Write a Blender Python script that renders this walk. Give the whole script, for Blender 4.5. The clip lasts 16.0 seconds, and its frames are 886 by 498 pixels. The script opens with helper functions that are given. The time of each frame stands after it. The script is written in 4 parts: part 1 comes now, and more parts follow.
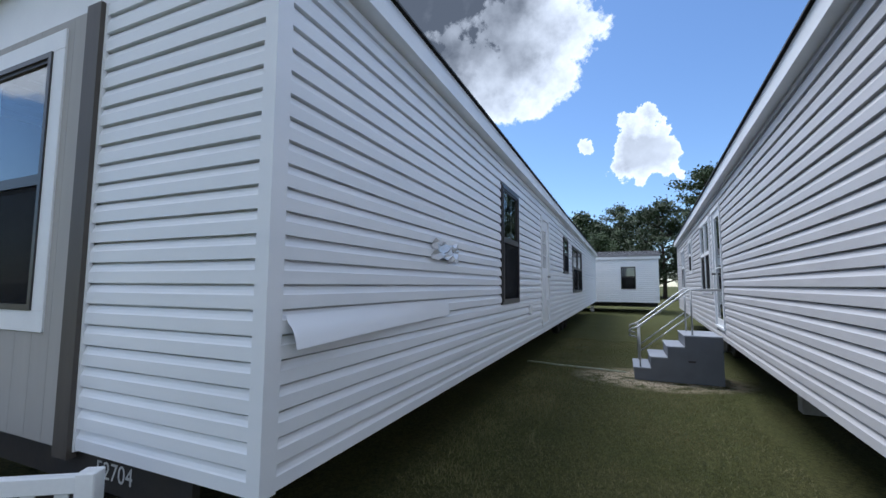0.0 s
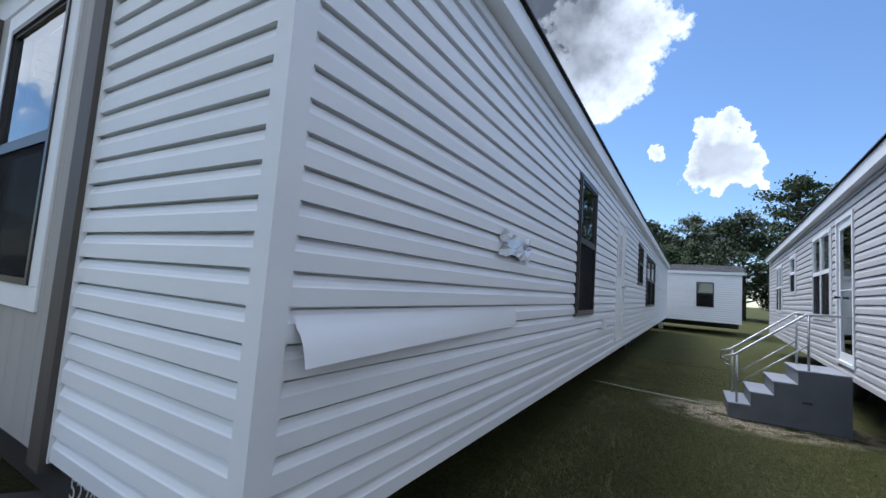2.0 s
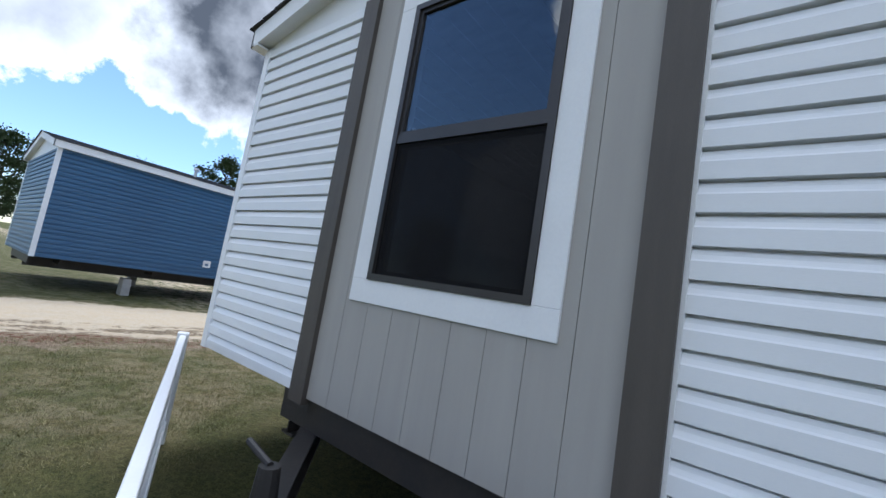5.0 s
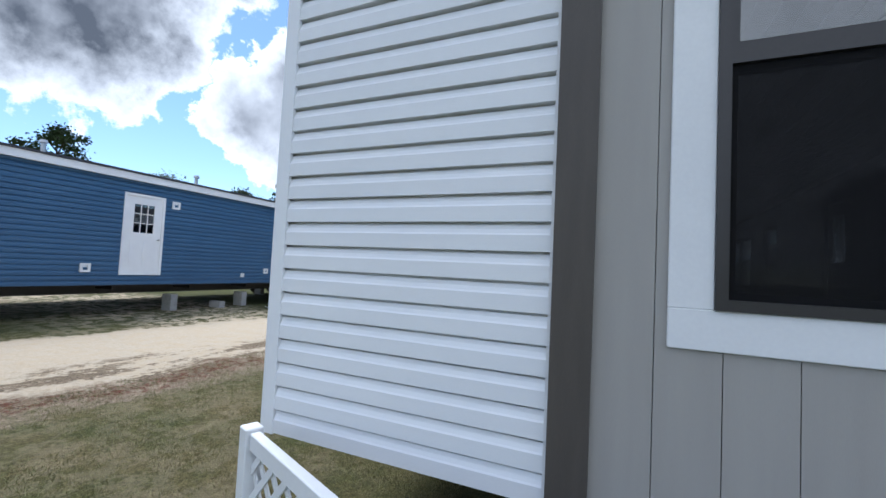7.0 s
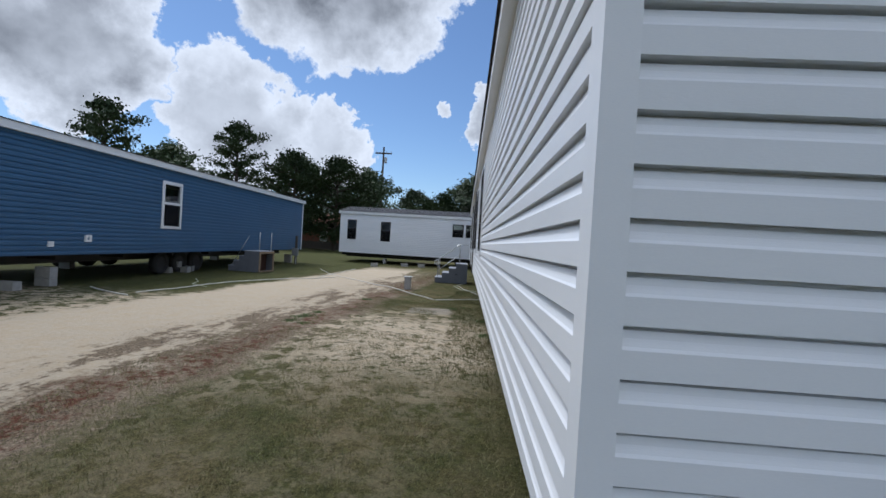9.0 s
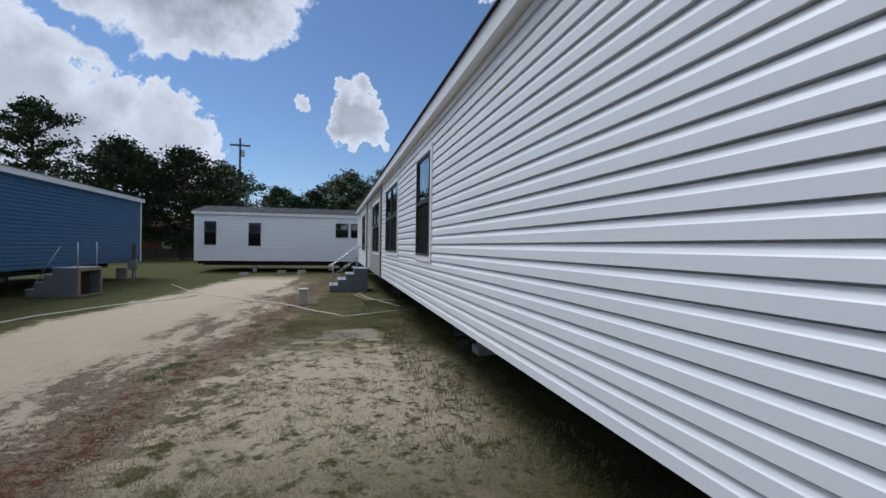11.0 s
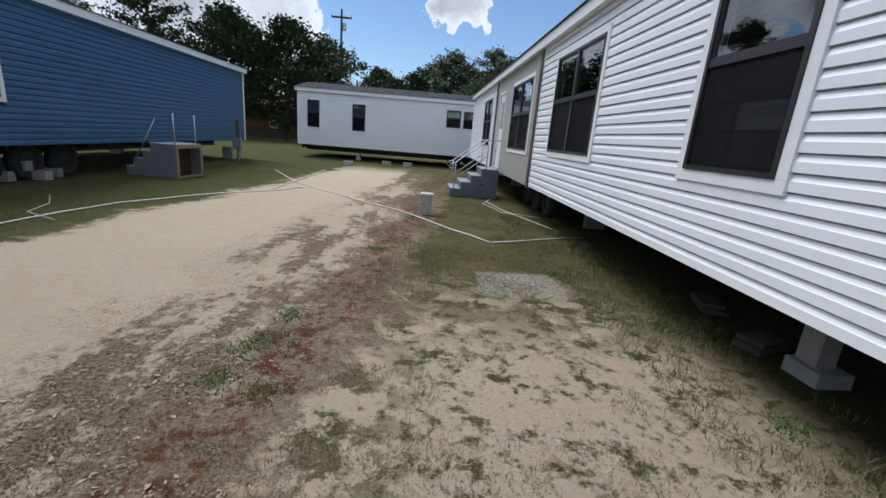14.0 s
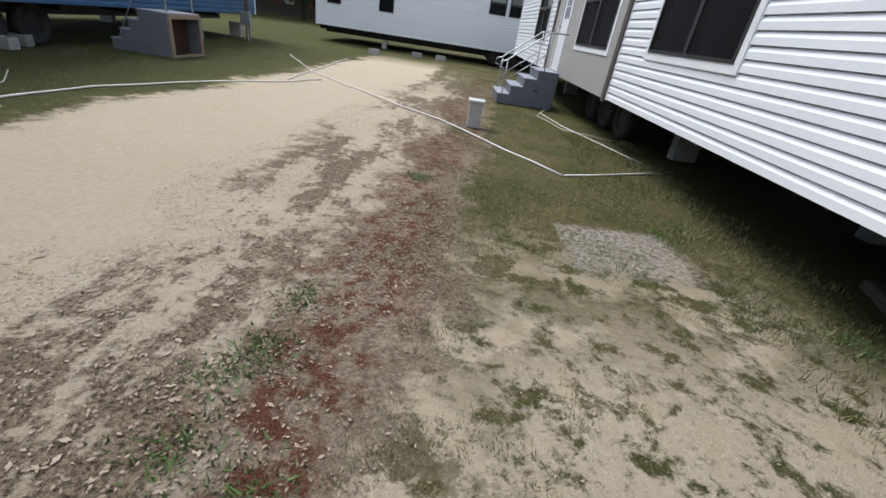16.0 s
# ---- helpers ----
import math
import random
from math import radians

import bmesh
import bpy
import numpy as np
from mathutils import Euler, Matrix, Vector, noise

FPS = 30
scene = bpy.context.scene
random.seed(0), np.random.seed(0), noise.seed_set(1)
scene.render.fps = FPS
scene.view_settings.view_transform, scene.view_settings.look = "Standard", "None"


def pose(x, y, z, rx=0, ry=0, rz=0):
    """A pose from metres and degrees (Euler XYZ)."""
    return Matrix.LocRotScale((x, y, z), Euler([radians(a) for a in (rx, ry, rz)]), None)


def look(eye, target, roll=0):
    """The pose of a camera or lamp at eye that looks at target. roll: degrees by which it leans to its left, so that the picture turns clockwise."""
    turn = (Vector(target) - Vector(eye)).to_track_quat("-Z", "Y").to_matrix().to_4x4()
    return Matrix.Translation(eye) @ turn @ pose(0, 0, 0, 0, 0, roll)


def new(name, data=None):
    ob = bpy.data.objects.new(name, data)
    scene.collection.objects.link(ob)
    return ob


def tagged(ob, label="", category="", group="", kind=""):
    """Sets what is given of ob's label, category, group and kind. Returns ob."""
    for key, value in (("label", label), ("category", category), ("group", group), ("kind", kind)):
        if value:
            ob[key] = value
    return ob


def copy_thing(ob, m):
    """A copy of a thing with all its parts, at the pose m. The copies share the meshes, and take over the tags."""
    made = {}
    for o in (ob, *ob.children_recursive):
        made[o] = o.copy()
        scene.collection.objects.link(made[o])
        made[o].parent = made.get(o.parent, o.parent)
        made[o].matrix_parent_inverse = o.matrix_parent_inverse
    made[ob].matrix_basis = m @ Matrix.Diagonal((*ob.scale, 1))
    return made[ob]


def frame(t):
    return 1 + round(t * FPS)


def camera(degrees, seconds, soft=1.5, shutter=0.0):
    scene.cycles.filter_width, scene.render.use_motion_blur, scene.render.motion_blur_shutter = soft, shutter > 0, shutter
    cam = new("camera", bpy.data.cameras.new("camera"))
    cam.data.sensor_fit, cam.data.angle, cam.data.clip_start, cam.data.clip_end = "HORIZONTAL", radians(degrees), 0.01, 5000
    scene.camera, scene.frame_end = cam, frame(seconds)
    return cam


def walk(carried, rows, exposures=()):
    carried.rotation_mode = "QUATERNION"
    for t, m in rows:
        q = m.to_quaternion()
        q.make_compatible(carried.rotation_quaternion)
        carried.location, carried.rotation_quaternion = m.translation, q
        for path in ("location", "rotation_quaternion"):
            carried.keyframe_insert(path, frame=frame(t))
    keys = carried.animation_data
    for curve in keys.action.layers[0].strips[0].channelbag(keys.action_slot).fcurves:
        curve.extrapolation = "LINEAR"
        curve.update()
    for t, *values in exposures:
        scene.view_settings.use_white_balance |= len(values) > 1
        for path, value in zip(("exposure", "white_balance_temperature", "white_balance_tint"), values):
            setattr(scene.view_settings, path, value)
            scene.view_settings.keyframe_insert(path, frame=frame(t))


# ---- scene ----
PATH = [
    (0, (6.194, -1.404, 1.605), (5.406, 0.427, 1.775), 0.3),
    (0.5, (6.077, -1.242, 1.61), (5.271, 0.581, 1.773), 1.1),
    (1, (5.97, -1.11, 1.602), (5.121, 0.694, 1.763), 1.9),
    (1.5, (5.891, -0.939, 1.59), (4.983, 0.836, 1.751), 3.1),
    (2, (5.839, -0.818, 1.595), (4.815, 0.892, 1.764), 4.1),
    (2.5, (5.68, -0.826, 1.598), (4.513, 0.791, 1.751), 3.8),
    (3, (5.361, -0.98, 1.569), (4.161, 0.619, 1.651), 4.1),
    (3.5, (4.97, -1.139, 1.548), (3.734, 0.433, 1.582), 4.2),
    (4, (4.59, -1.296, 1.481), (3.297, 0.224, 1.61), 6.3),
    (4.5, (4.146, -1.516, 1.448), (2.839, -0.017, 1.656), 8.3),
    (4.7, (3.942, -1.585, 1.419), (2.65, -0.075, 1.644), 9.1),
    (6.8, (1.83, -1.622, 1.49), (0.976, 0.184, 1.594), 3.0),
    (7, (1.611, -1.584, 1.525), (0.796, 0.241, 1.618), 2.8),
    (7.5, (1.099, -1.538, 1.517), (0.413, 0.34, 1.573), 2.6),
    (8, (0.639, -1.388, 1.507), (0.114, 0.542, 1.527), 2.5),
    (8.1, (0.548, -1.345, 1.506), (0.061, 0.595, 1.517), 2.2),
    (8.5, (0.162, -1.168, 1.542), (-0.184, 0.801, 1.542), 2.9),
    (9, (-0.286, -0.918, 1.525), (-0.393, 1.079, 1.501), 3.4),
    (9.5, (-0.621, -0.55, 1.515), (-0.383, 1.435, 1.477), 2.8),
    (10, (-0.903, -0.053, 1.54), (-0.537, 1.913, 1.5), 1.4),
    (12.3, (-1.726, 2.222, 1.625), (-1.112, 4.126, 1.661), 1.9),
    (12.5, (-1.782, 2.441, 1.642), (-1.218, 4.359, 1.671), 1.6),
    (13, (-1.9, 2.984, 1.603), (-1.384, 4.915, 1.545), 2.3),
    (13.5, (-1.968, 3.547, 1.587), (-1.419, 5.449, 1.303), 4.0),
    (14, (-2.186, 4.126, 1.524), (-2.065, 6.055, 1.007), 4.8),
    (14.5, (-2.356, 4.579, 1.49), (-2.302, 6.501, 0.94), 6.8),
    (15, (-2.425, 4.969, 1.448), (-2.369, 6.849, 0.768), 4.8),
    (15.5, (-2.5, 5.296, 1.433), (-2.502, 7.115, 0.601), 4.8),
    (16, (-2.588, 5.522, 1.398), (-2.498, 7.283, 0.455), 9.0),
]
cam = camera(93.4, 16.0)
walk(cam, [(t, look(e, g, r)) for t, e, g, r in PATH], exposures=((0, 1.05, 5550, 10), (3.5, 1.15, 5600, 10), (7, 1.3, 5600, 10), (8, 1.1, 5700, 10), (9, .6, 5700, 10), (10, .4, 5700, 10), (12.5, .4, 5700, 10), (13.5, .55, 5800, 10), (15, 1.05, 6000, 10), (16, 1.1, 6000, 10)))

# ---- world: sky with broken cumulus, soft sun behind the clouds ----
SUN_EL, SUN_AZ = 60.0, -50.0        # degrees; azimuth from +y towards +x
world = bpy.data.worlds.new("sky")
scene.world = world
world.use_nodes = True
wn, wl = world.node_tree.nodes, world.node_tree.links
wn.clear()


def wmath(op, a, b=None, clamp=False):
    n = wn.new("ShaderNodeMath")
    n.operation, n.use_clamp = op, clamp
    for i, v in enumerate((a, b)):
        if v is None:
            continue
        if isinstance(v, (int, float)):
            n.inputs[i].default_value = v
        else:
            wl.new(v, n.inputs[i])
    return n.outputs[0]


sky = wn.new("ShaderNodeTexSky")
sky.sky_type, sky.sun_disc = "NISHITA", False
sky.sun_elevation, sky.sun_rotation = radians(SUN_EL), radians(SUN_AZ)
sky.air_density, sky.dust_density, sky.ozone_density = 1.0, 0.2, 3.0
geo = wn.new("ShaderNodeTexCoord")
big = wn.new("ShaderNodeTexNoise")
big.inputs["Scale"].default_value, big.inputs["Detail"].default_value, big.inputs["Roughness"].default_value = 10.0, 9.0, 0.6
wl.new(geo.outputs["Generated"], big.inputs["Vector"])
warp = wn.new("ShaderNodeVectorMath")
warp.operation = "MULTIPLY_ADD"
wl.new(big.outputs["Color"], warp.inputs[0])
warp.inputs[1].default_value, warp.inputs[2].default_value = (0.26, 0.26, 0.26), (-0.13, -0.13, -0.13)
moved = wn.new("ShaderNodeVectorMath")
moved.operation = "ADD"
wl.new(geo.outputs["Generated"], moved.inputs[0])
wl.new(warp.outputs[0], moved.inputs[1])
norm = wn.new("ShaderNodeVectorMath")
norm.operation = "NORMALIZE"
wl.new(moved.outputs[0], norm.inputs[0])
# cumulus heads: heading from +y towards +x, height, radius in degrees, weight of the grey base
# headings 118 to 262 lie out of view, added to brighten the end wall
CLOUDS = [(2, 16.8, 4.4, .35), (-19, 34, 14, .6), (-46, 18, 9, .5), (-68, 27, 14, .75), (-50, 46, 17, 1.7), (-27, 40, 13, 1.7), (-30, 13, 8, .3), (-19, 11, 6, .25),
          (-92, 24, 13, .3), (22, 42, 10, .2), (118, 34, 26, .1), (160, 16, 15, .1), (184, 40, 20, .1), (262, 40, 25, .1), (205, 14, 12, .1), (60, 62, 18, .2), (170, 66, 22, .1)]
cover, base = None, None
for az, el, r, grey in CLOUDS:
    d = wn.new("ShaderNodeVectorMath")
    d.operation = "DOT_PRODUCT"
    wl.new(norm.outputs[0], d.inputs[0])
    c = Vector((math.sin(radians(az)) * math.cos(radians(el)), math.cos(radians(az)) * math.cos(radians(el)), math.sin(radians(el))))
    d.inputs[1].default_value = c
    edge = wn.new("ShaderNodeMapRange")
    edge.inputs["From Min"].default_value, edge.inputs["From Max"].default_value = math.cos(radians(r)), math.cos(radians(r * 0.93))
    wl.new(d.outputs["Value"], edge.inputs["Value"])
    inner = wn.new("ShaderNodeMapRange")
    inner.inputs["From Min"].default_value, inner.inputs["From Max"].default_value = math.cos(radians(r * 0.95)), math.cos(radians(r * 0.45))
    inner.inputs["To Max"].default_value = grey
    wl.new(d.outputs["Value"], inner.inputs["Value"])
    cover = edge.outputs[0] if cover is None else wmath("MAXIMUM", cover, edge.outputs[0])
    base = inner.outputs[0] if base is None else wmath("MAXIMUM", base, inner.outputs[0])
puff = wn.new("ShaderNodeTexNoise")
puff.inputs["Scale"].default_value, puff.inputs["Detail"].default_value = 11.0, 8.0
wl.new(geo.outputs["Generated"], puff.inputs["Vector"])
tone = wmath("MULTIPLY", base, wmath("MULTIPLY_ADD", puff.outputs["Fac"], 1.3, ), True)
shade = wn.new("ShaderNodeMix")
shade.data_type = "RGBA"
wl.new(wmath("ADD", tone, wmath("MULTIPLY", wmath("SUBTRACT", puff.outputs["Fac"], 0.45), 0.5), True), shade.inputs["Factor"])
shade.inputs["A"].default_value, shade.inputs["B"].default_value = (5.6, 5.7, 5.9, 1), (.6, .67, .8, 1)
mixed = wn.new("ShaderNodeMix")
mixed.data_type = "RGBA"
wl.new(cover, mixed.inputs["Factor"])
dim = wn.new("ShaderNodeVectorMath")
dim.operation = "SCALE"
dim.inputs["Scale"].default_value = 0.72
wl.new(sky.outputs[0], dim.inputs[0])
wl.new(dim.outputs[0], mixed.inputs["A"])
wl.new(shade.outputs["Result"], mixed.inputs["B"])
bg = wn.new("ShaderNodeBackground")
bg.inputs["Strength"].default_value = 0.1
wl.new(mixed.outputs["Result"], bg.inputs["Color"])
wout = wn.new("ShaderNodeOutputWorld")
wl.new(bg.outputs[0], wout.inputs["Surface"])
sun = new("sun", bpy.data.lights.new("sun", "SUN"))
sun.data.energy, sun.data.angle, sun.data.color = 1.9, radians(30), (1, 0.95, 0.88)
sun.matrix_world = look((0, 0, 40), (-math.sin(radians(SUN_AZ)) * math.cos(radians(SUN_EL)) * 9, -math.cos(radians(SUN_AZ)) * math.cos(radians(SUN_EL)) * 9, 40 - math.sin(radians(SUN_EL)) * 9))


# ---- materials ----
def mat(name, a, b=None, rough=0.6, metal=0.0, scale=6.0, fine=60.0, bump=0.1, stretch=(1, 1, 1), vary=0.0, transmission=0.0, alpha=1.0, spec=0.5):
    m = bpy.data.materials.new(name)
    m.use_nodes = True
    n, l = m.node_tree.nodes, m.node_tree.links
    p = n["Principled BSDF"]
    p.inputs["Roughness"].default_value, p.inputs["Metallic"].default_value = rough, metal
    p.inputs["Transmission Weight"].default_value, p.inputs["Alpha"].default_value = transmission, alpha
    p.inputs["Specular IOR Level"].default_value = spec
    b = b or a
    tc, mp = n.new("ShaderNodeTexCoord"), n.new("ShaderNodeMapping")
    mp.inputs["Scale"].default_value = stretch
    l.new(tc.outputs["Object"], mp.inputs["Vector"])
    n1, n2 = n.new("ShaderNodeTexNoise"), n.new("ShaderNodeTexNoise")
    for q, s in ((n1, scale), (n2, fine)):
        q.inputs["Scale"].default_value, q.inputs["Detail"].default_value = s, 5
        l.new(mp.outputs[0], q.inputs["Vector"])
    f = n.new("ShaderNodeMath")
    f.operation = "MULTIPLY_ADD"
    l.new(n2.outputs["Fac"], f.inputs[0])
    f.inputs[1].default_value = 0.5
    l.new(n1.outputs["Fac"], f.inputs[2])
    r = n.new("ShaderNodeMapRange")
    r.inputs["From Min"].default_value, r.inputs["From Max"].default_value = 0.45, 1.05
    l.new(f.outputs[0], r.inputs["Value"])
    mx = n.new("ShaderNodeMix")
    mx.data_type = "RGBA"
    mx.inputs["A"].default_value, mx.inputs["B"].default_value = (*a, 1), (*b, 1)
    l.new(r.outputs[0], mx.inputs["Factor"])
    col = mx.outputs["Result"]
    if vary:
        oi, h = n.new("ShaderNodeObjectInfo"), n.new("ShaderNodeHueSaturation")
        v = n.new("ShaderNodeMapRange")
        v.inputs["To Min"].default_value, v.inputs["To Max"].default_value = 1 - vary, 1 + vary
        l.new(oi.outputs["Random"], v.inputs["Value"])
        l.new(v.outputs[0], h.inputs["Value"])
        l.new(col, h.inputs["Color"])
        col = h.outputs["Color"]
    l.new(col, p.inputs["Base Color"])
    if bump:
        bp = n.new("ShaderNodeBump")
        bp.inputs["Strength"].default_value, bp.inputs["Distance"].default_value = bump, 0.01
        l.new(f.outputs[0], bp.inputs["Height"])
        l.new(bp.outputs[0], p.inputs["Normal"])
    return m


VINYL = mat("white_vinyl", (0.80, 0.81, 0.83), (0.74, 0.76, 0.79), 0.42, scale=1.2, fine=90, bump=0.06, stretch=(1, 1, 4), vary=0.015)
GREYVINYL = mat("pale_grey_vinyl", (0.54, 0.53, 0.54), (0.48, 0.47, 0.48), 0.45, scale=1.2, fine=90, bump=0.06, stretch=(1, 1, 4), vary=0.02)
BLUEVINYL = mat("blue_vinyl", (0.04, 0.11, 0.215), (0.033, 0.09, 0.18), 0.4, scale=1.2, fine=80, bump=0.06, vary=0.05)
WHITE = mat("white_paint", (0.80, 0.81, 0.82), (0.72, 0.73, 0.75), 0.45, scale=3, fine=70, bump=0.08)
TAUPE = mat("taupe_panel_paint", (0.38, 0.365, 0.34), (0.33, 0.315, 0.295), 0.6, scale=2, fine=120, bump=0.25, stretch=(6, 6, 0.5))
BROWN = mat("dark_brown_trim_paint", (0.085, 0.073, 0.062), (0.062, 0.053, 0.046), 0.55, scale=4, fine=80, bump=0.15, stretch=(5, 5, 0.6))
SASH = mat("dark_bronze_vinyl", (0.035, 0.032, 0.032), (0.025, 0.023, 0.023), 0.35, scale=5, fine=90, bump=0.03)
GLASS = mat("window_glass", (0.55, 0.6, 0.62), None, 0.01, transmission=1.0, bump=0.0, spec=0.9)
GLASS.node_tree.nodes["Principled BSDF"].inputs["IOR"].default_value = 1.9
SCREEN = mat("insect_screen", (0.012, 0.012, 0.014), (0.008, 0.008, 0.009), 0.8, alpha=0.6, bump=0.0, fine=300, spec=0.15)
SHINGLE = mat("charcoal_shingle", (0.085, 0.085, 0.092), (0.04, 0.04, 0.045), 0.9, scale=5, fine=40, bump=0.6, stretch=(1, 4, 4))
STEEL = mat("black_painted_steel", (0.022, 0.022, 0.024), (0.045, 0.038, 0.033), 0.5, scale=5, fine=50, bump=0.2)
RUBBER = mat("tyre_rubber", (0.02, 0.02, 0.02), (0.04, 0.038, 0.035), 0.85, bump=0.2)
GALV = mat("galvanised_metal", (0.5, 0.51, 0.52), (0.38, 0.39, 0.4), 0.4, 0.8, bump=0.05)
CONCRETE = mat("grey_concrete_block", (0.42, 0.41, 0.39), (0.28, 0.275, 0.26), 0.9, scale=9, fine=90, bump=0.5, vary=0.12)
STEPGREY = mat("grey_fibreglass_step", (0.15, 0.16, 0.185), (0.11, 0.12, 0.14), 0.55, scale=4, fine=70, bump=0.15)
STEPTOP = mat("pale_grey_tread", (0.32, 0.34, 0.38), (0.25, 0.26, 0.30), 0.6, scale=5, fine=80, bump=0.2)
WOOD = mat("bare_wood", (0.33, 0.25, 0.17), (0.2, 0.14, 0.09), 0.75, scale=5, fine=60, bump=0.3, stretch=(1, 1, 6))
RUST = mat("rusty_inside", (0.07, 0.03, 0.02), (0.03, 0.015, 0.012), 0.9, bump=0.4)
PVC = mat("white_pvc_pipe", (0.72, 0.70, 0.64), (0.58, 0.55, 0.48), 0.5, scale=3, bump=0.05)
HOSE = mat("pale_hose", (0.5, 0.52, 0.38), (0.4, 0.42, 0.3), 0.5, bump=0.05)
BARK = mat("bark", (0.09, 0.07, 0.055), (0.05, 0.04, 0.032), 0.95, scale=3, fine=30, bump=0.8, stretch=(3, 3, 0.7))
LEAF = mat("dark_foliage", (0.022, 0.042, 0.014), (0.05, 0.075, 0.025), 0.7, scale=0.5, fine=4, bump=0.0, vary=0.2)
BLADE = mat("grass_blade", (0.09, 0.11, 0.03), (0.25, 0.21, 0.095), 0.7, scale=0.7, fine=9, bump=0.0)
LITTER = mat("dry_leaf", (0.42, 0.33, 0.24), (0.09, 0.06, 0.042), 0.85, scale=9, fine=40, bump=0.1)
BRICK = mat("red_brick", (0.22, 0.085, 0.055), (0.16, 0.07, 0.05), 0.9, scale=4, fine=40, bump=0.3)
PALE = mat("pale_stencil_paint", (0.62, 0.62, 0.6), (0.4, 0.4, 0.4), 0.7, bump=0.1)
FOIL = mat("crumpled_clear_film", (0.75, 0.76, 0.78), (0.6, 0.61, 0.63), 0.12, 0.35, scale=20, fine=60, bump=0.5)
POLE = mat("weathered_pole_wood", (0.10, 0.085, 0.07), (0.07, 0.06, 0.05), 0.9, bump=0.4, stretch=(3, 3, .5))

# ground: sandy track, leaf litter beside it, worn grass
GROUND = bpy.data.materials.new("worn_grass_and_sand")
GROUND.use_nodes = True
gn, gl = GROUND.node_tree.nodes, GROUND.node_tree.links


def gmath(op, a, b=None, c=None, clamp=False):
    n = gn.new("ShaderNodeMath")
    n.operation, n.use_clamp = op, clamp
    for i, v in enumerate((a, b, c)):
        if v is None:
            continue
        if isinstance(v, (int, float)):
            n.inputs[i].default_value = v
        else:
            gl.new(v, n.inputs[i])
    return n.outputs[0]


def gnoise(scale, detail=6, rough=0.6, stretch=None):
    n = gn.new("ShaderNodeTexNoise")
    n.inputs["Scale"].default_value, n.inputs["Detail"].default_value, n.inputs["Roughness"].default_value = scale, detail, rough
    src = gtc.outputs["Object"]
    if stretch:
        mp = gn.new("ShaderNodeMapping")
        mp.inputs["Scale"].default_value = stretch
        gl.new(src, mp.inputs["Vector"])
        src = mp.outputs[0]
    gl.new(src, n.inputs["Vector"])
    return n.outputs["Fac"]


def gramp(v, lo, hi):
    n = gn.new("ShaderNodeMapRange")
    n.inputs["From Min"].default_value, n.inputs["From Max"].default_value = lo, hi
    gl.new(v, n.inputs["Value"])
    return n.outputs[0]


def gmix(f, a, b):
    n = gn.new("ShaderNodeMix")
    n.data_type = "RGBA"
    gl.new(f, n.inputs["Factor"])
    for k, v in (("A", a), ("B", b)):
        if isinstance(v, tuple):
            n.inputs[k].default_value = (*v, 1)
        else:
            gl.new(v, n.inputs[k])
    return n.outputs["Result"]


gtc = gn.new("ShaderNodeTexCoord")
gsep = gn.new("ShaderNodeSeparateXYZ")
gl.new(gtc.outputs["Object"], gsep.inputs[0])
gx, gy = gsep.outputs["X"], gsep.outputs["Y"]
# distance across the track, whose middle drifts slowly towards +x
across = gmath("ADD", gmath("SUBTRACT", gx, gmath("MULTIPLY", gy, 0.115)), 6.55)
wob, mid, fine = gnoise(0.6, 6, .65), gnoise(3.6, 9, 0.75), gnoise(24, 8, 0.8)
streak = gnoise(1.5, 6, 0.65, (1, 0.35, 1))
rag = gmath("ADD", across, gmath("MULTIPLY", gmath("ADD", gmath("SUBTRACT", wob, 0.5), gmath("SUBTRACT", mid, 0.5)), 1.5))
sand_road = gmath("MULTIPLY", gramp(rag, -1.45, -1.15), gramp(rag, 1.45, 1.15))
sand_road = gmath("MULTIPLY", sand_road, gramp(gy, 23.5, 20.5))
litter = gmath("MULTIPLY", gramp(rag, 0.82, 0.95), gramp(rag, 3.35, 3.15))
litter = gmath("MULTIPLY", litter, gramp(gy, 22, 15))
open_side = gramp(gx, 1.0, -0.4)
grit = gnoise(85, 4, 0.8)
tuft = gnoise(7.5, 7, 0.75)
bare = gmath("MULTIPLY", gramp(mid, 0.46, 0.53), gramp(wob, 0.36, 0.50))
bare = gmath("MULTIPLY", bare, gmath("MULTIPLY", gramp(gx, 0.3, -0.6), gmath("MULTIPLY", gramp(gy, 9.0, 7.6), gmath("MULTIPLY_ADD", gramp(gy, 2.5, 5.0), .85, .15))))
# the open sandy spot beside the track, broken by tufts
sx = gmath("MULTIPLY", gramp(gmath("ADD", gx, gmath("MULTIPLY", mid, .8)), -2.2, -1.6), gramp(gmath("ADD", gx, gmath("MULTIPLY", mid, .8)), 1.0, 0.1))
sy = gmath("MULTIPLY", gramp(gy, 3.2, 4.6), gramp(gmath("ADD", gy, gmath("MULTIPLY", wob, 1.2)), 8.4, 7.4))
bare = gmath("MAXIMUM", bare, gmath("MULTIPLY", gmath("MULTIPLY", sx, sy), gramp(gmath("MULTIPLY_ADD", tuft, .7, gmath("MULTIPLY", mid, .5)), 0.53, 0.60)))
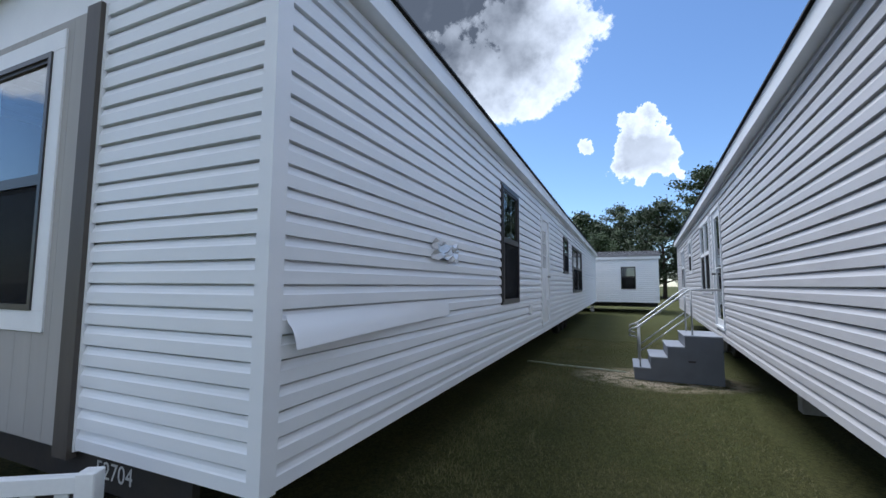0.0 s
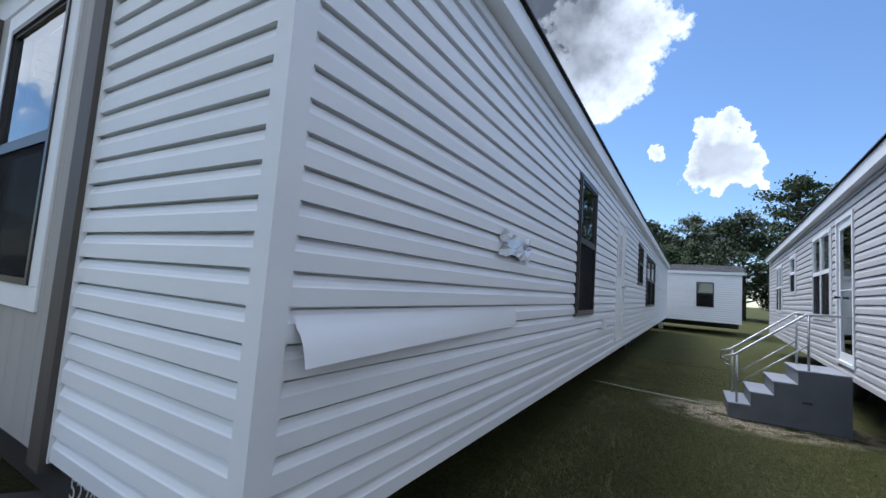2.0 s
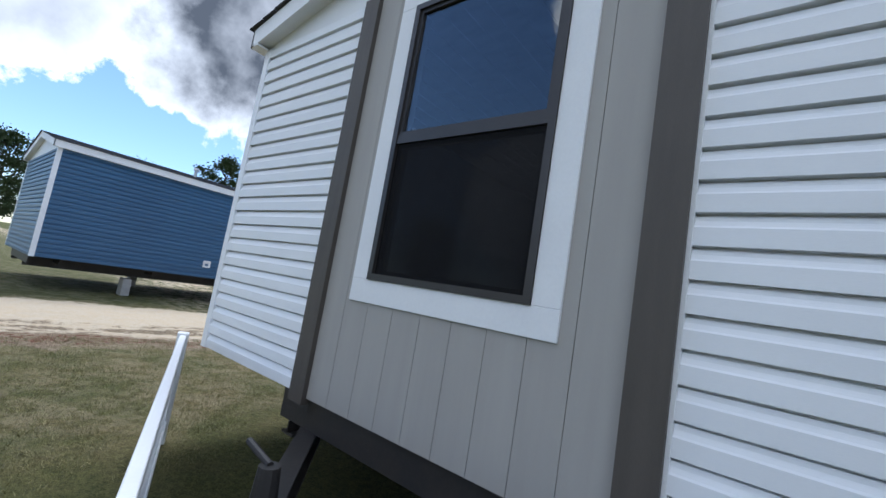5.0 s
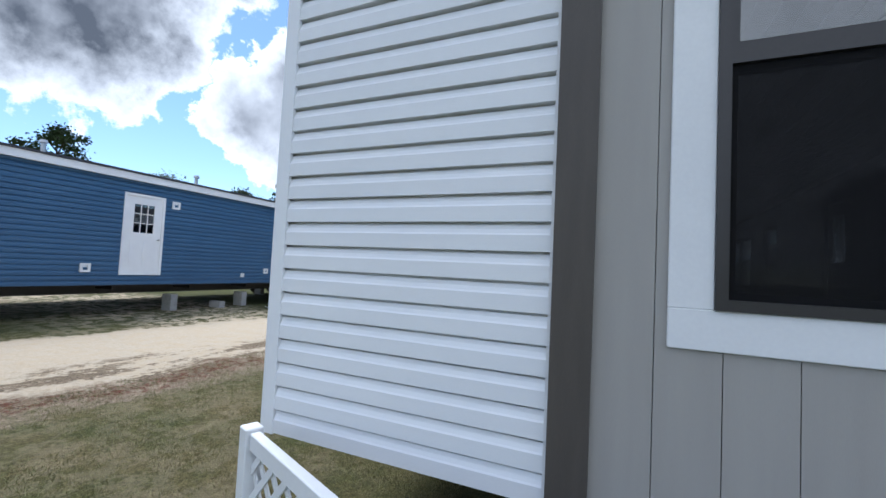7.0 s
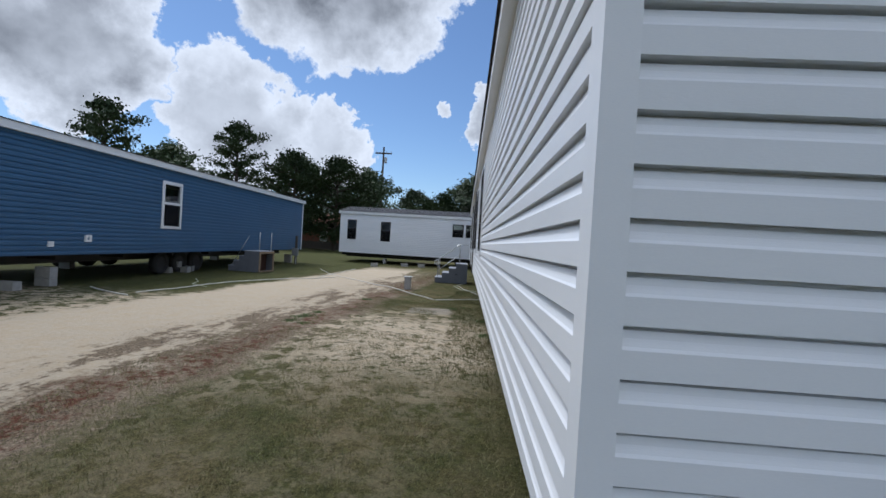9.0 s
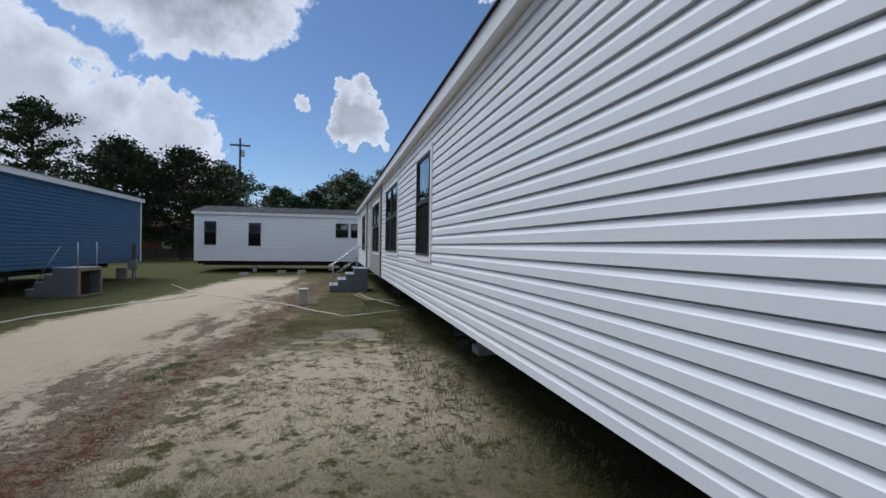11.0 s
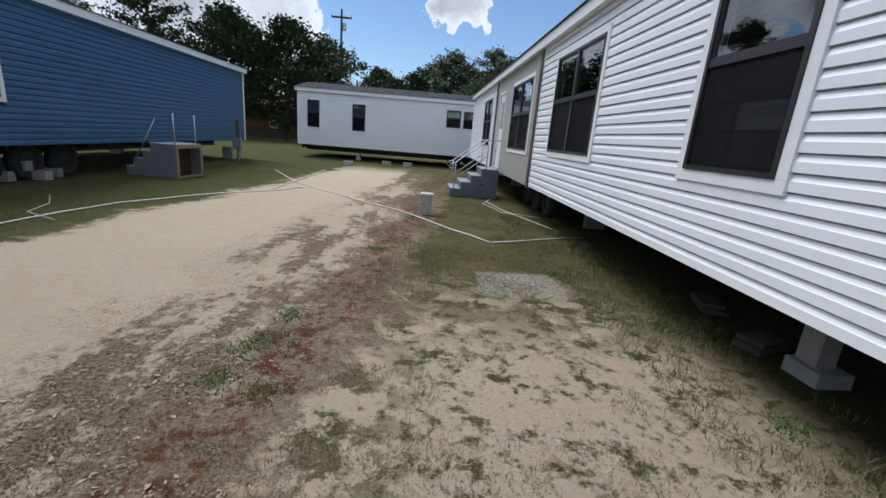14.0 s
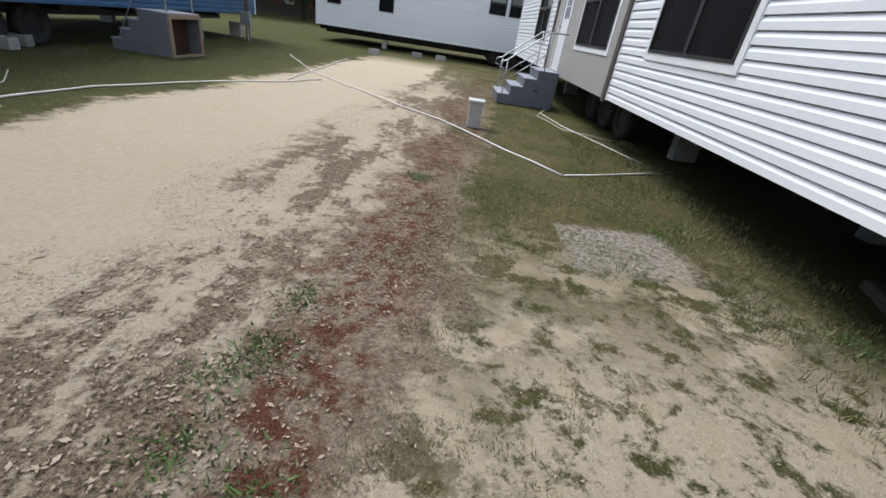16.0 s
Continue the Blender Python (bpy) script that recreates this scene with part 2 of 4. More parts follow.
# a squarish worn patch where something stood
jig = gmath("MULTIPLY", gmath("SUBTRACT", tuft, 0.5), 0.35)
px, py = gmath("ADD", gx, jig), gmath("ADD", gy, jig)
square = gmath("MULTIPLY", gmath("MULTIPLY", gramp(px, -1.52, -1.46), gramp(px, -.42, -.58)), gmath("MULTIPLY", gramp(py, 8.05, 8.2), gramp(py, 8.95, 8.88)))
square = gmath("MULTIPLY", square, gramp(fine, 0.36, 0.5))
blade = gmath("MULTIPLY_ADD", grit, 0.5, gmath("MULTIPLY", fine, 0.5))
green = gmix(gramp(blade, 0.4, 0.62), (0.022, 0.028, 0.008), (0.125, 0.13, 0.042))
dry = gmix(gramp(blade, 0.4, 0.62), (0.07, 0.052, 0.024), (0.30, 0.23, 0.12))
grass = gmix(gmath("MULTIPLY", gramp(gnoise(1.1, 6, 0.7), 0.38, 0.62), gmath("MULTIPLY_ADD", gmath("MULTIPLY", open_side, gramp(rag, -1.9, -1.3)), 0.5, 0.12)), green, dry)
sand = gmix(gramp(fine, 0.3, 0.7), (0.46, 0.38, 0.275), (0.62, 0.535, 0.41))
sand = gmix(gmath("MULTIPLY", gramp(mid, 0.45, 0.7), 0.5), sand, (0.52, 0.38, 0.22))
mulch = gmix(gramp(gmath("MULTIPLY_ADD", gnoise(40, 5, 0.75), 0.6, gmath("MULTIPLY", grit, 0.4)), 0.4, 0.6), (0.04, 0.028, 0.018), (0.36, 0.28, 0.19))
mulch = gmix(gmath("MULTIPLY", gramp(gmath("MULTIPLY_ADD", tuft, .35, gmath("MULTIPLY", streak, .65)), 0.475, 0.515), gmath("MULTIPLY_ADD", gramp(rag, 2.6, 2.2), .75, .2)), mulch, sand)
mulch = gmix(gmath("MULTIPLY", gmath("MULTIPLY", gramp(rag, 2.35, 2.6), gramp(rag, 3.15, 2.9)), gramp(tuft, 0.46, 0.56)), mulch, gmix(gramp(grit, .35, .65), (0.05, 0.02, 0.011), (0.20, 0.085, 0.05)))
spot = gmath("MULTIPLY", gmath("POWER", gmath("SUBTRACT", gx, 6.7), 2.0), 0.45)
spot = gmath("ADD", spot, gmath("POWER", gmath("SUBTRACT", gy, 6.9), 2.0))
worn = gmath("MULTIPLY", gramp(spot, 1.0, 0.25), gramp(mid, 0.42, 0.52))
gcol = gmix(gmath("MAXIMUM", bare, worn), grass, sand)
gcol = gmix(gmath("MULTIPLY", square, .85), gcol, gmix(gramp(fine, .4, .6), (.20, .17, .13), (.50, .45, .38)))
gcol = gmix(litter, gcol, mulch)
gcol = gmix(sand_road, gcol, sand)
gp = gn["Principled BSDF"]
gp.inputs["Roughness"].default_value, gp.inputs["Specular IOR Level"].default_value = 0.95, 0.15
gl.new(gcol, gp.inputs["Base Color"])
gb = gn.new("ShaderNodeBump")
gb.inputs["Strength"].default_value, gb.inputs["Distance"].default_value = 0.9, 0.035
gl.new(gmath("ADD", gmath("MULTIPLY_ADD", grit, .5, fine), gmath("MULTIPLY_ADD", tuft, .8, gmath("MULTIPLY", mid, 1.5))), gb.inputs["Height"])
gl.new(gb.outputs[0], gp.inputs["Normal"])


# ---- mesh helpers ----
def box(bm, x0, y0, z0, x1, y1, z1):
    xs, ys, zs = sorted((x0, x1)), sorted((y0, y1)), sorted((z0, z1))
    v = [bm.verts.new((x, y, z)) for z in zs for y in ys for x in xs]
    for f in ((0, 2, 3, 1), (4, 5, 7, 6), (0, 1, 5, 4), (2, 6, 7, 3), (0, 4, 6, 2), (1, 3, 7, 5)):
        bm.faces.new([v[i] for i in f])


def boxed(*boxes, bevel=0.0):
    bm = bmesh.new()
    for b in boxes:
        box(bm, *b)
    if bevel:
        bmesh.ops.bevel(bm, geom=bm.edges[:], offset=bevel, segments=1, affect="EDGES")
    return bm


def tube(points, r, sides=8, bm=None):
    """A round bar along a line of points; r is one radius, or one for each point."""
    bm = bm or bmesh.new()
    pts = [Vector(p) for p in points]
    rs = r if isinstance(r, (list, tuple)) else [r] * len(pts)
    rings = []
    for i, p in enumerate(pts):
        d = (pts[min(i + 1, len(pts) - 1)] - pts[max(i - 1, 0)]).normalized()
        a = d.orthogonal().normalized() if abs(d.z) > 0.9 else d.cross(Vector((0, 0, 1))).normalized()
        b = d.cross(a)
        rings.append([bm.verts.new(p + rs[i] * (a * math.cos(2 * math.pi * k / sides) + b * math.sin(2 * math.pi * k / sides))) for k in range(sides)])
    for q, s in zip(rings, rings[1:]):
        for k in range(sides):
            bm.faces.new((q[k], q[(k + 1) % sides], s[(k + 1) % sides], s[k]))
    bm.faces.new(rings[0][::-1])
    bm.faces.new(rings[-1])
    return bm


def obj(name, bm, material, smooth=False):
    me = bpy.data.meshes.new(name)
    bmesh.ops.recalc_face_normals(bm, faces=bm.faces)
    bm.to_mesh(me)
    bm.free()
    me.materials.append(material)
    if smooth:
        for p in me.polygons:
            p.use_smooth = True
    return new(name, me)


def part(name, bm, material, parent, label="", smooth=False):
    ob = obj(name, bm, material, smooth)
    ob.parent = parent
    if label:
        ob["label"] = label
    return ob


def thing(name, m, label, category, group="", kind=""):
    e = new(name)
    e.matrix_world = m
    return tagged(e, label, category, group, kind)


COURSE = 0.1143
# dutch-lap profile of one course: height, distance out from the wall
LAP = [(0.0, -0.024), (0.0, 0.018), (0.062, 0.0175), (0.069, 0.0125), (0.086, 0.005), (0.1025, 0.0005), (0.104, -0.022), (0.1143, -0.024)]


class Side:
    """A wall of a home, in the home's own axes: start, way along, way out."""

    def __init__(self, start, along, out):
        self.s, self.a, self.o = Vector(start), Vector(along), Vector(out)

    def at(self, u, o, z):
        return self.s + self.a * u + self.o * o + Vector((0, 0, z))

    def box(self, bm, u0, u1, o0, o1, z0, z1):
        p, q = self.at(u0, o0, z0), self.at(u1, o1, z1)
        box(bm, *p, *q)


def wall_with_siding(home, name, side, length, z0, z1, holes, vinyl, label, gaps=()):
    """A backing wall with real openings, and one lapped course of siding a piece. holes: u0, u1, z0, z1."""
    bm = bmesh.new()
    us = sorted({0.0, length, *[h[0] for h in holes], *[h[1] for h in holes]})
    for a, b in zip(us, us[1:]):
        hs = sorted([h for h in holes if h[0] < b - 1e-4 and h[1] > a + 1e-4], key=lambda h: h[2])
        z = z0
        for h in hs:
            if h[2] > z:
                side.box(bm, a, b, -0.1, -0.026, z, h[2])
            z = max(z, h[3])
        if z < z1:
            side.box(bm, a, b, -0.1, -0.026, z, z1)
    w = part(name, bm, vinyl, home, label)
    blocks = list(holes) + list(gaps)
    n = math.ceil((z1 - z0) / COURSE)
    for k in range(n):
        zb = z0 + k * COURSE
        zt = min(zb + COURSE, z1)
        spans = [(0.0, length)]
        for h in blocks:
            if h[2] < zt - 0.01 and h[3] > zb + 0.01:
                nxt = []
                for a, b in spans:
                    if h[1] <= a or h[0] >= b:
                        nxt.append((a, b))
                    else:
                        if h[0] - a > 0.02:
                            nxt.append((a, h[0]))
                        if b - h[1] > 0.02:
                            nxt.append((h[1], b))
                spans = nxt
        if not spans:
            continue
        for a, b in spans:
            bm = bmesh.new()
            n_cut = max(1, int((b - a) / 2.4))
            rows = [[bm.verts.new(side.at(u, o + 0.0012 * math.sin(u * 1.7 + k * 1.3), zb + min(h, zt - zb))) for h, o in LAP] for u in (a + (b - a) * i / n_cut for i in range(n_cut + 1))]
            for p, q in zip(rows, rows[1:]):
                for i in range(len(LAP) - 1):
                    bm.faces.new((p[i], q[i], q[i + 1], p[i + 1]))
            part("siding_course", bm, vinyl, w)
    return w


def window(home, side, u0, u1, z0, z1, trim=0.13, sash=SASH, trimmat=WHITE, double=False, rail=0.53, label="double-hung window with white trim and dark sash"):
    """u0..z1: the outside of the glazed unit; the trim stands round it."""
    e = new("window")
    e.parent = home
    e["label"] = label
    if trim:
        t = trim
        for a, b, c, d in ((u0 - t, u1 + t, z1, z1 + t), (u0 - t, u1 + t, z0 - t, z0), (u0 - t, u0, z0, z1), (u1, u1 + t, z0, z1)):
            bm = bmesh.new()
            side.box(bm, a, b, 0.0, 0.032, c, d)
            bmesh.ops.bevel(bm, geom=bm.edges[:], offset=0.003, segments=1, affect="EDGES")
            part("trim_board", bm, trimmat, e)
    f = 0.035
    bm = bmesh.new()
    for a, b, c, d in ((u0, u1, z1 - f, z1), (u0, u1, z0, z0 + f), (u0, u0 + f, z0 + f, z1 - f), (u1 - f, u1, z0 + f, z1 - f)):
        side.box(bm, a, b, -0.07, 0.042, c, d)
    part("window_frame", bm, sash, e)
    mids = [u0, (u0 + u1) / 2, u1] if double else [u0, u1]
    zm = z0 + (z1 - z0) * rail
    for a, b in zip(mids, mids[1:]):
        a, b = a + f, b - f
        bm = bmesh.new()
        side.box(bm, a, b, -0.02, 0.036, zm - 0.025, zm + 0.025)
        part("meeting_rail", bm, sash, e)
        for lo, hi, o in ((z0 + f, zm - 0.025, -0.004), (zm + 0.025, z1 - f, 0.014)):
            bm = bmesh.new()
            for p, q, c, d in ((a, b, lo, lo + 0.022), (a, b, hi - 0.022, hi), (a, a + 0.022, lo + 0.022, hi - 0.022), (b - 0.022, b, lo + 0.022, hi - 0.022)):
                side.box(bm, p, q, o - 0.012, o + 0.014, c, d)
            part("sash", bm, sash, e)
            bm = bmesh.new()
            side.box(bm, a + 0.02, b - 0.02, o - 0.006, o, lo + 0.02, hi - 0.02)
            g = part("pane", bm, GLASS, e)
            g.visible_shadow = False
        bm = bmesh.new()
        side.box(bm, a + 0.005, b - 0.005, 0.022, 0.024, z0 + f, zm - 0.028)
        part("insect_screen", bm, SCREEN, e)
    if double:
        bm = bmesh.new()
        side.box(bm, mids[1] - f, mids[1] + f, -0.07, 0.04, z0 + f, z1 - f)
        part("mullion", bm, sash, e)
    return e


def house_door(home, side, u0, u1, z0, z1, lites=True, glassy=False):
    e = new("door")
    e.parent = home
    e["label"] = "closed white entry door in a white frame"
    for a, b, c, d in ((u0 - 0.06, u0, z0, z1 + 0.06), (u1, u1 + 0.06, z0, z1 + 0.06), (u0, u1, z1, z1 + 0.06), (u0 - 0.06, u1 + 0.06, z0 - 0.04, z0)):
        bm = bmesh.new()
        side.box(bm, a, b, -0.02, 0.035, c, d)
        part("door_frame", bm, WHITE, e)
    w, h = u1 - u0, z1 - z0
    la, lb, lc, ld = (u0 + w * .22, u1 - w * .22, z0 + h * .53, z1 - h * .1) if not glassy else (u0 + .1, u1 - .1, z0 + .12, z1 - .12)
    bm = bmesh.new()
    for a, b, c, d in ((u0, la, z0, z1), (lb, u1, z0, z1), (la, lb, z0, lc), (la, lb, ld, z1)):
        side.box(bm, a, b, -0.04, 0.008, c, d)
    if not glassy:
        for a, b in ((u0 + w * .16, u0 + w * .47), (u0 + w * .53, u1 - w * .16)):
            side.box(bm, a, b, 0.008, 0.013, z0 + h * .1, z0 + h * .44)
    part("door_leaf", bm, WHITE, e)
    n, m = (3, 3) if not glassy else (1, 2)
    for i in range(n):
        for j in range(m):
            bm = bmesh.new()
            side.box(bm, la + (lb - la) * i / n + .008, la + (lb - la) * (i + 1) / n - .008, -.012, -.006, lc + (ld - lc) * j / m + .008, lc + (ld - lc) * (j + 1) / m - .008)
            part("pane", bm, GLASS, e)
    bm = bmesh.new()
    for i in range(1, n):
        q = la + (lb - la) * i / n
        side.box(bm, q - .008, q + .008, -.02, .011, lc, ld)
    for j in range(1, m):
        q = lc + (ld - lc) * j / m
        side.box(bm, la, lb, -.021, .010, q - .008, q + .008)
    part("muntins", bm, WHITE, e)
    c = side.at(u1 - 0.07, 0.05, z0 + h * .45)
    bm = tube([side.at(u1 - 0.07, 0.008, z0 + h * .45), c, side.at(u1 - 0.07, 0.07, z0 + h * .45)], [.014, .018, .026], 10)
    part("door_handle", bm, SASH if glassy else GALV, e, smooth=True)


def wheel(parent, x, y, r=0.36):
    bm = bmesh.new()
    prof = [(-.10, r * .58), (-.105, r * .9), (-.08, r), (.08, r), (.105, r * .9), (.10, r * .58)]
    rings = [[bm.verts.new((x + o, y + q * math.cos(i * math.pi / 10), .37 + q * math.sin(i * math.pi / 10))) for i in range(20)] for o, q in prof]
    for a, b in zip(rings, rings[1:] + rings[:1]):
        for i in range(20):
            bm.faces.new((a[i], a[(i + 1) % 20], b[(i + 1) % 20], b[i]))
    t = part("tyre", bm, RUBBER, parent, smooth=True)
    part("rim", tube([(x - .06, y, .37), (x + .06, y, .37)], r * .6, 14), STEEL, t)


def roof(home, w, l, ze, over=0.12, pitch=0.2, thick=0.1, fascia=WHITE):
    """Low gable roof with its ridge along y."""
    for s in (0, 1):
        xe, xr = (-over, w / 2) if s == 0 else (w + over, w / 2)
        zr = ze + 0.17 + (w / 2 + over) * pitch
        bm = bmesh.new()
        n = 14
        for i in range(n):        # lapped shingle courses
            a, b = i / n, (i + 1) / n
            for y0, y1 in ((-over - .03, l + over + .03),):
                xa, xb = xe + (xr - xe) * a, xe + (xr - xe) * b
                za, zb = ze + 0.17 + (zr - ze - 0.17) * a, ze + 0.17 + (zr - ze - 0.17) * b
                xa -= (0.03 if s == 0 else -0.03) if i == 0 else 0
                v = [bm.verts.new(p) for p in ((xa, y0, za + .012), (xb, y0, zb + .003), (xb, y1, zb + .003), (xa, y1, za + .012), (xa, y0, za - .004), (xa, y1, za - .004))]
                bm.faces.new(v[:4])
                bm.faces.new((v[0], v[3], v[5], v[4]))
        part("shingle_slope", bm, SHINGLE, home)
        bm = bmesh.new()
        box(bm, xe, -over, ze, xe + (.02 if s == 0 else -.02), l + over, ze + 0.165)
        part("fascia", bm, fascia, home)
        bm = bmesh.new()
        box(bm, xe + (.02 if s == 0 else -.02), -over, ze + .005, 0 if s == 0 else w, l + over, ze + .02)
        part("soffit", bm, fascia, home)
    for y, o in ((-over, .02), (l + over, -.02)):
        bm = bmesh.new()
        zr = ze + (w / 2 + over) * pitch
        pts = [(-over, ze), (w / 2, zr), (w + over, ze), (w + over, ze + .165), (w / 2, zr + .165), (-over, ze + .165)]
        a = [bm.verts.new((x, y, z)) for x, z in pts]
        b = [bm.verts.new((x, y + o, z)) for x, z in pts]
        for i, j in ((0, 1), (1, 2), (2, 3), (3, 4), (4, 5), (5, 0)):
            bm.faces.new((a[i], a[j], b[j], b[i]))
        for q in (a, b):
            bm.faces.new((q[0], q[1], q[4], q[5]))
            bm.faces.new((q[1], q[2], q[3], q[4]))
        part("gable_fascia", bm, fascia, home)
        bm = bmesh.new()
        yy = 0.0 if o > 0 else l
        a = [bm.verts.new((x, yy, z)) for x, z in ((0, ze), (w, ze), (w, ze + .04), (w / 2, zr + .1), (0, ze + .04))]
        b = [bm.verts.new((x, yy + (.1 if o > 0 else -.1), z)) for x, z in ((0, ze), (w, ze), (w, ze + .04), (w / 2, zr + .1), (0, ze + .04))]
        bm.faces.new(a), bm.faces.new(b)
        part("gable_wall", bm, fascia, home)
        bm = bmesh.new()
        for xa, xb in ((-over, w / 2), (w + over, w / 2)):
            bm.faces.new([bm.verts.new(p) for p in ((xa, y, ze + .02), (xb, y, zr + .02), (xb, yy, zr + .02), (xa, yy, ze + .02))])
        part("rake_soffit", bm, fascia, home)


def chassis(home, w, l, z, wheels=(), piers=()):
    for x in (w * .27, w * .73):
        bm = boxed((x - .06, .05, z - .30, x + .06, l - .05, z - .285), (x - .06, .05, z - .075, x + .06, l - .05, z - .06), (x - .006, .05, z - .285, x + .006, l - .05, z - .075))
        part("main_beam", bm, STEEL, home)
    for i in range(int(l / 2)):
        part("cross_member", boxed((.5, .6 + i * 2.0, z - .16, w - .5, .66 + i * 2.0, z - .062)), STEEL, home)
    part("end_beam", boxed((1.2, .03, z - .2, w - .45, .07, z - .004)), STEEL, home)
    part("belly", boxed((.45, .6, z - .055, w - .45, l - .6, z - .005)), STEEL, home)
    part("floor_deck", boxed((.1, .1, z + .02, w - .1, l - .1, z + .06)), WOOD, home)
    for y in wheels:
        for x in (w * .14, w * .86):
            wheel(home, x, y)
    for x, y in piers:
        pier = part("block_pier", boxed((x - .19, y - .095, 0, x + .19, y + .095, .19), (x - .19, y - .095, .196, x + .19, y + .095, z - .3), bevel=.006), CONCRETE, home)


def corner_posts(home, w, l, z0, z1, m):
    for x, y, sx, sy in ((0, 0, 1, 1), (w, 0, -1, 1), (0, l, 1, -1), (w, l, -1, -1)):
        bm = boxed((x - sx * .024, y - sy * .022, z0, x + sx * .055, y - sy * .003, z1), (x - sx * .0235, y - sy * .003, z0, x - sx * .003, y + sy * .072, z1))
        part("corner_post", bm, m, home)


def mobile_home(name, m, w, l, z0, z1, vinyl, label, front=(), back=(), left=(), right=(), wheels=(), piers=(), fgaps=(), lgaps=()):
    h = thing(name, m, label, "mobile home")
    sides = {"front": (Side((0, 0, 0), (1, 0, 0), (0, -1, 0)), w, front, fgaps), "back": (Side((0, l, 0), (1, 0, 0), (0, 1, 0)), w, back, ()),
             "left": (Side((0, .06, 0), (0, 1, 0), (-1, 0, 0)), l - .12, left, lgaps), "right": (Side((w, .06, 0), (0, 1, 0), (1, 0, 0)), l - .12, right, ())}
    out = {}
    for k, (s, length, holes, gaps) in sides.items():
        holes = [(a - .06, b - .06, c, d) for a, b, c, d in holes] if k in ("left", "right") else list(holes)
        gaps = [(a - .06, b - .06, c, d) for a, b, c, d in gaps] if k in ("left", "right") else list(gaps)
        wall_with_siding(h, "wall", s, length, z0, z1, holes, vinyl, "wall of lapped vinyl siding", gaps)
        if k in ("left", "right"):
            s = Side((s.s.x, 0, 0), s.a, s.o)
        out[k] = s
    corner_posts(h, w, l, z0 - .006, z1, VINYL if vinyl is not GREYVINYL else GREYVINYL)
    roof(h, w, l, z1)
    chassis(h, w, l, z0, wheels, piers)
    return h, out


# ---- the ground ----
bm = bmesh.new()
def ground_z(x, y):
    near = max(0.0, 1 - max(abs(x + 1) - 14, abs(y - 12) - 20, 0) / 20)
    return near * 0.022 * (noise.noise(Vector((x * .9, y * .9, 0))) + .6 * noise.noise(Vector((x * 2.7, y * 2.7, 3)))) - 0.012
gxs = [-900, -300, -120, -60, -35] + [-22 + i * .3 for i in range(114)] + [13, 18, 30, 60, 120, 300, 900]
gys = [-900, -300, -120, -50, -20, -10] + [-5 + i * .3 for i in range(121)] + [33, 38, 45, 60, 90, 150, 300, 900]
grid = [[bm.verts.new((x, y, ground_z(x, y))) for x in gxs] for y in gys]
for a, b in zip(grid, grid[1:]):
    for i in range(len(gxs) - 1):
        bm.faces.new((a[i], a[i + 1], b[i + 1], b[i]))
ground = tagged(obj("ground", bm, GROUND, True), "worn grass with a sandy track and bare patches", "ground", kind="structure")

# ---- the white home that the walk goes round ----
W, L, Z0, Z1 = 4.74, 24.4, 0.69, 3.28
home, S = mobile_home("mobile_home", pose(0, 0, 0), W, L, Z0, Z1, VINYL, "white vinyl-sided mobile home on steel chassis and blocks",
    front=[(1.86, 2.86, 1.435, 3.09)], fgaps=[(1.36, 3.39, 0, 9)],
    left=[(6.63, 7.57, 1.435, 2.93), (9.71, 11.6, 1.435, 2.94), (13.25, 15.26, 1.38, 2.88), (16.32, 17.12, .80, 2.84), (18.65, 20.4, 1.36, 2.9)], lgaps=[(12.66, 17.86, 0, 9)],
    right=[(3.88, 4.78, 1.38, 2.92), (6.78, 7.55, .86, 2.9), (10.05, 11.0, 1.95, 2.88), (12.2, 15.2, 1.4, 2.82)],
    wheels=(13.2, 14.1, 15.0), piers=((2.2, 9.6), (1.3, 3.6), (3.45, 4.4), (3.45, 9.0), (1.3, 12.2), (3.45, 17), (1.3, 19.5)))
window(home, S["front"], 1.86, 2.86, 1.435, 3.09, rail=.49)
for u0, u1, z0, z1, d in ((6.63, 7.57, 1.435, 2.93, False), (9.71, 11.6, 1.435, 2.94, True), (13.25, 15.26, 1.38, 2.88, True), (18.65, 20.4, 1.36, 2.9, True)):
    window(home, S["left"], u0, u1, z0, z1, double=d, trim=.09)
house_door(home, S["left"], 16.32, 17.12, .80, 2.84)
for u0, u1, z0, z1, d in ((3.88, 4.78, 1.38, 2.92, False), (10.05, 11.0, 1.95, 2.88, False), (12.2, 15.2, 1.4, 2.82, True)):
    window(home, S["right"], u0, u1, z0, z1, double=d, trim=.03, trimmat=SASH, label="double-hung window in a dark bronze frame")
house_door(home, S["right"], 6.78, 7.55, .86, 2.9)


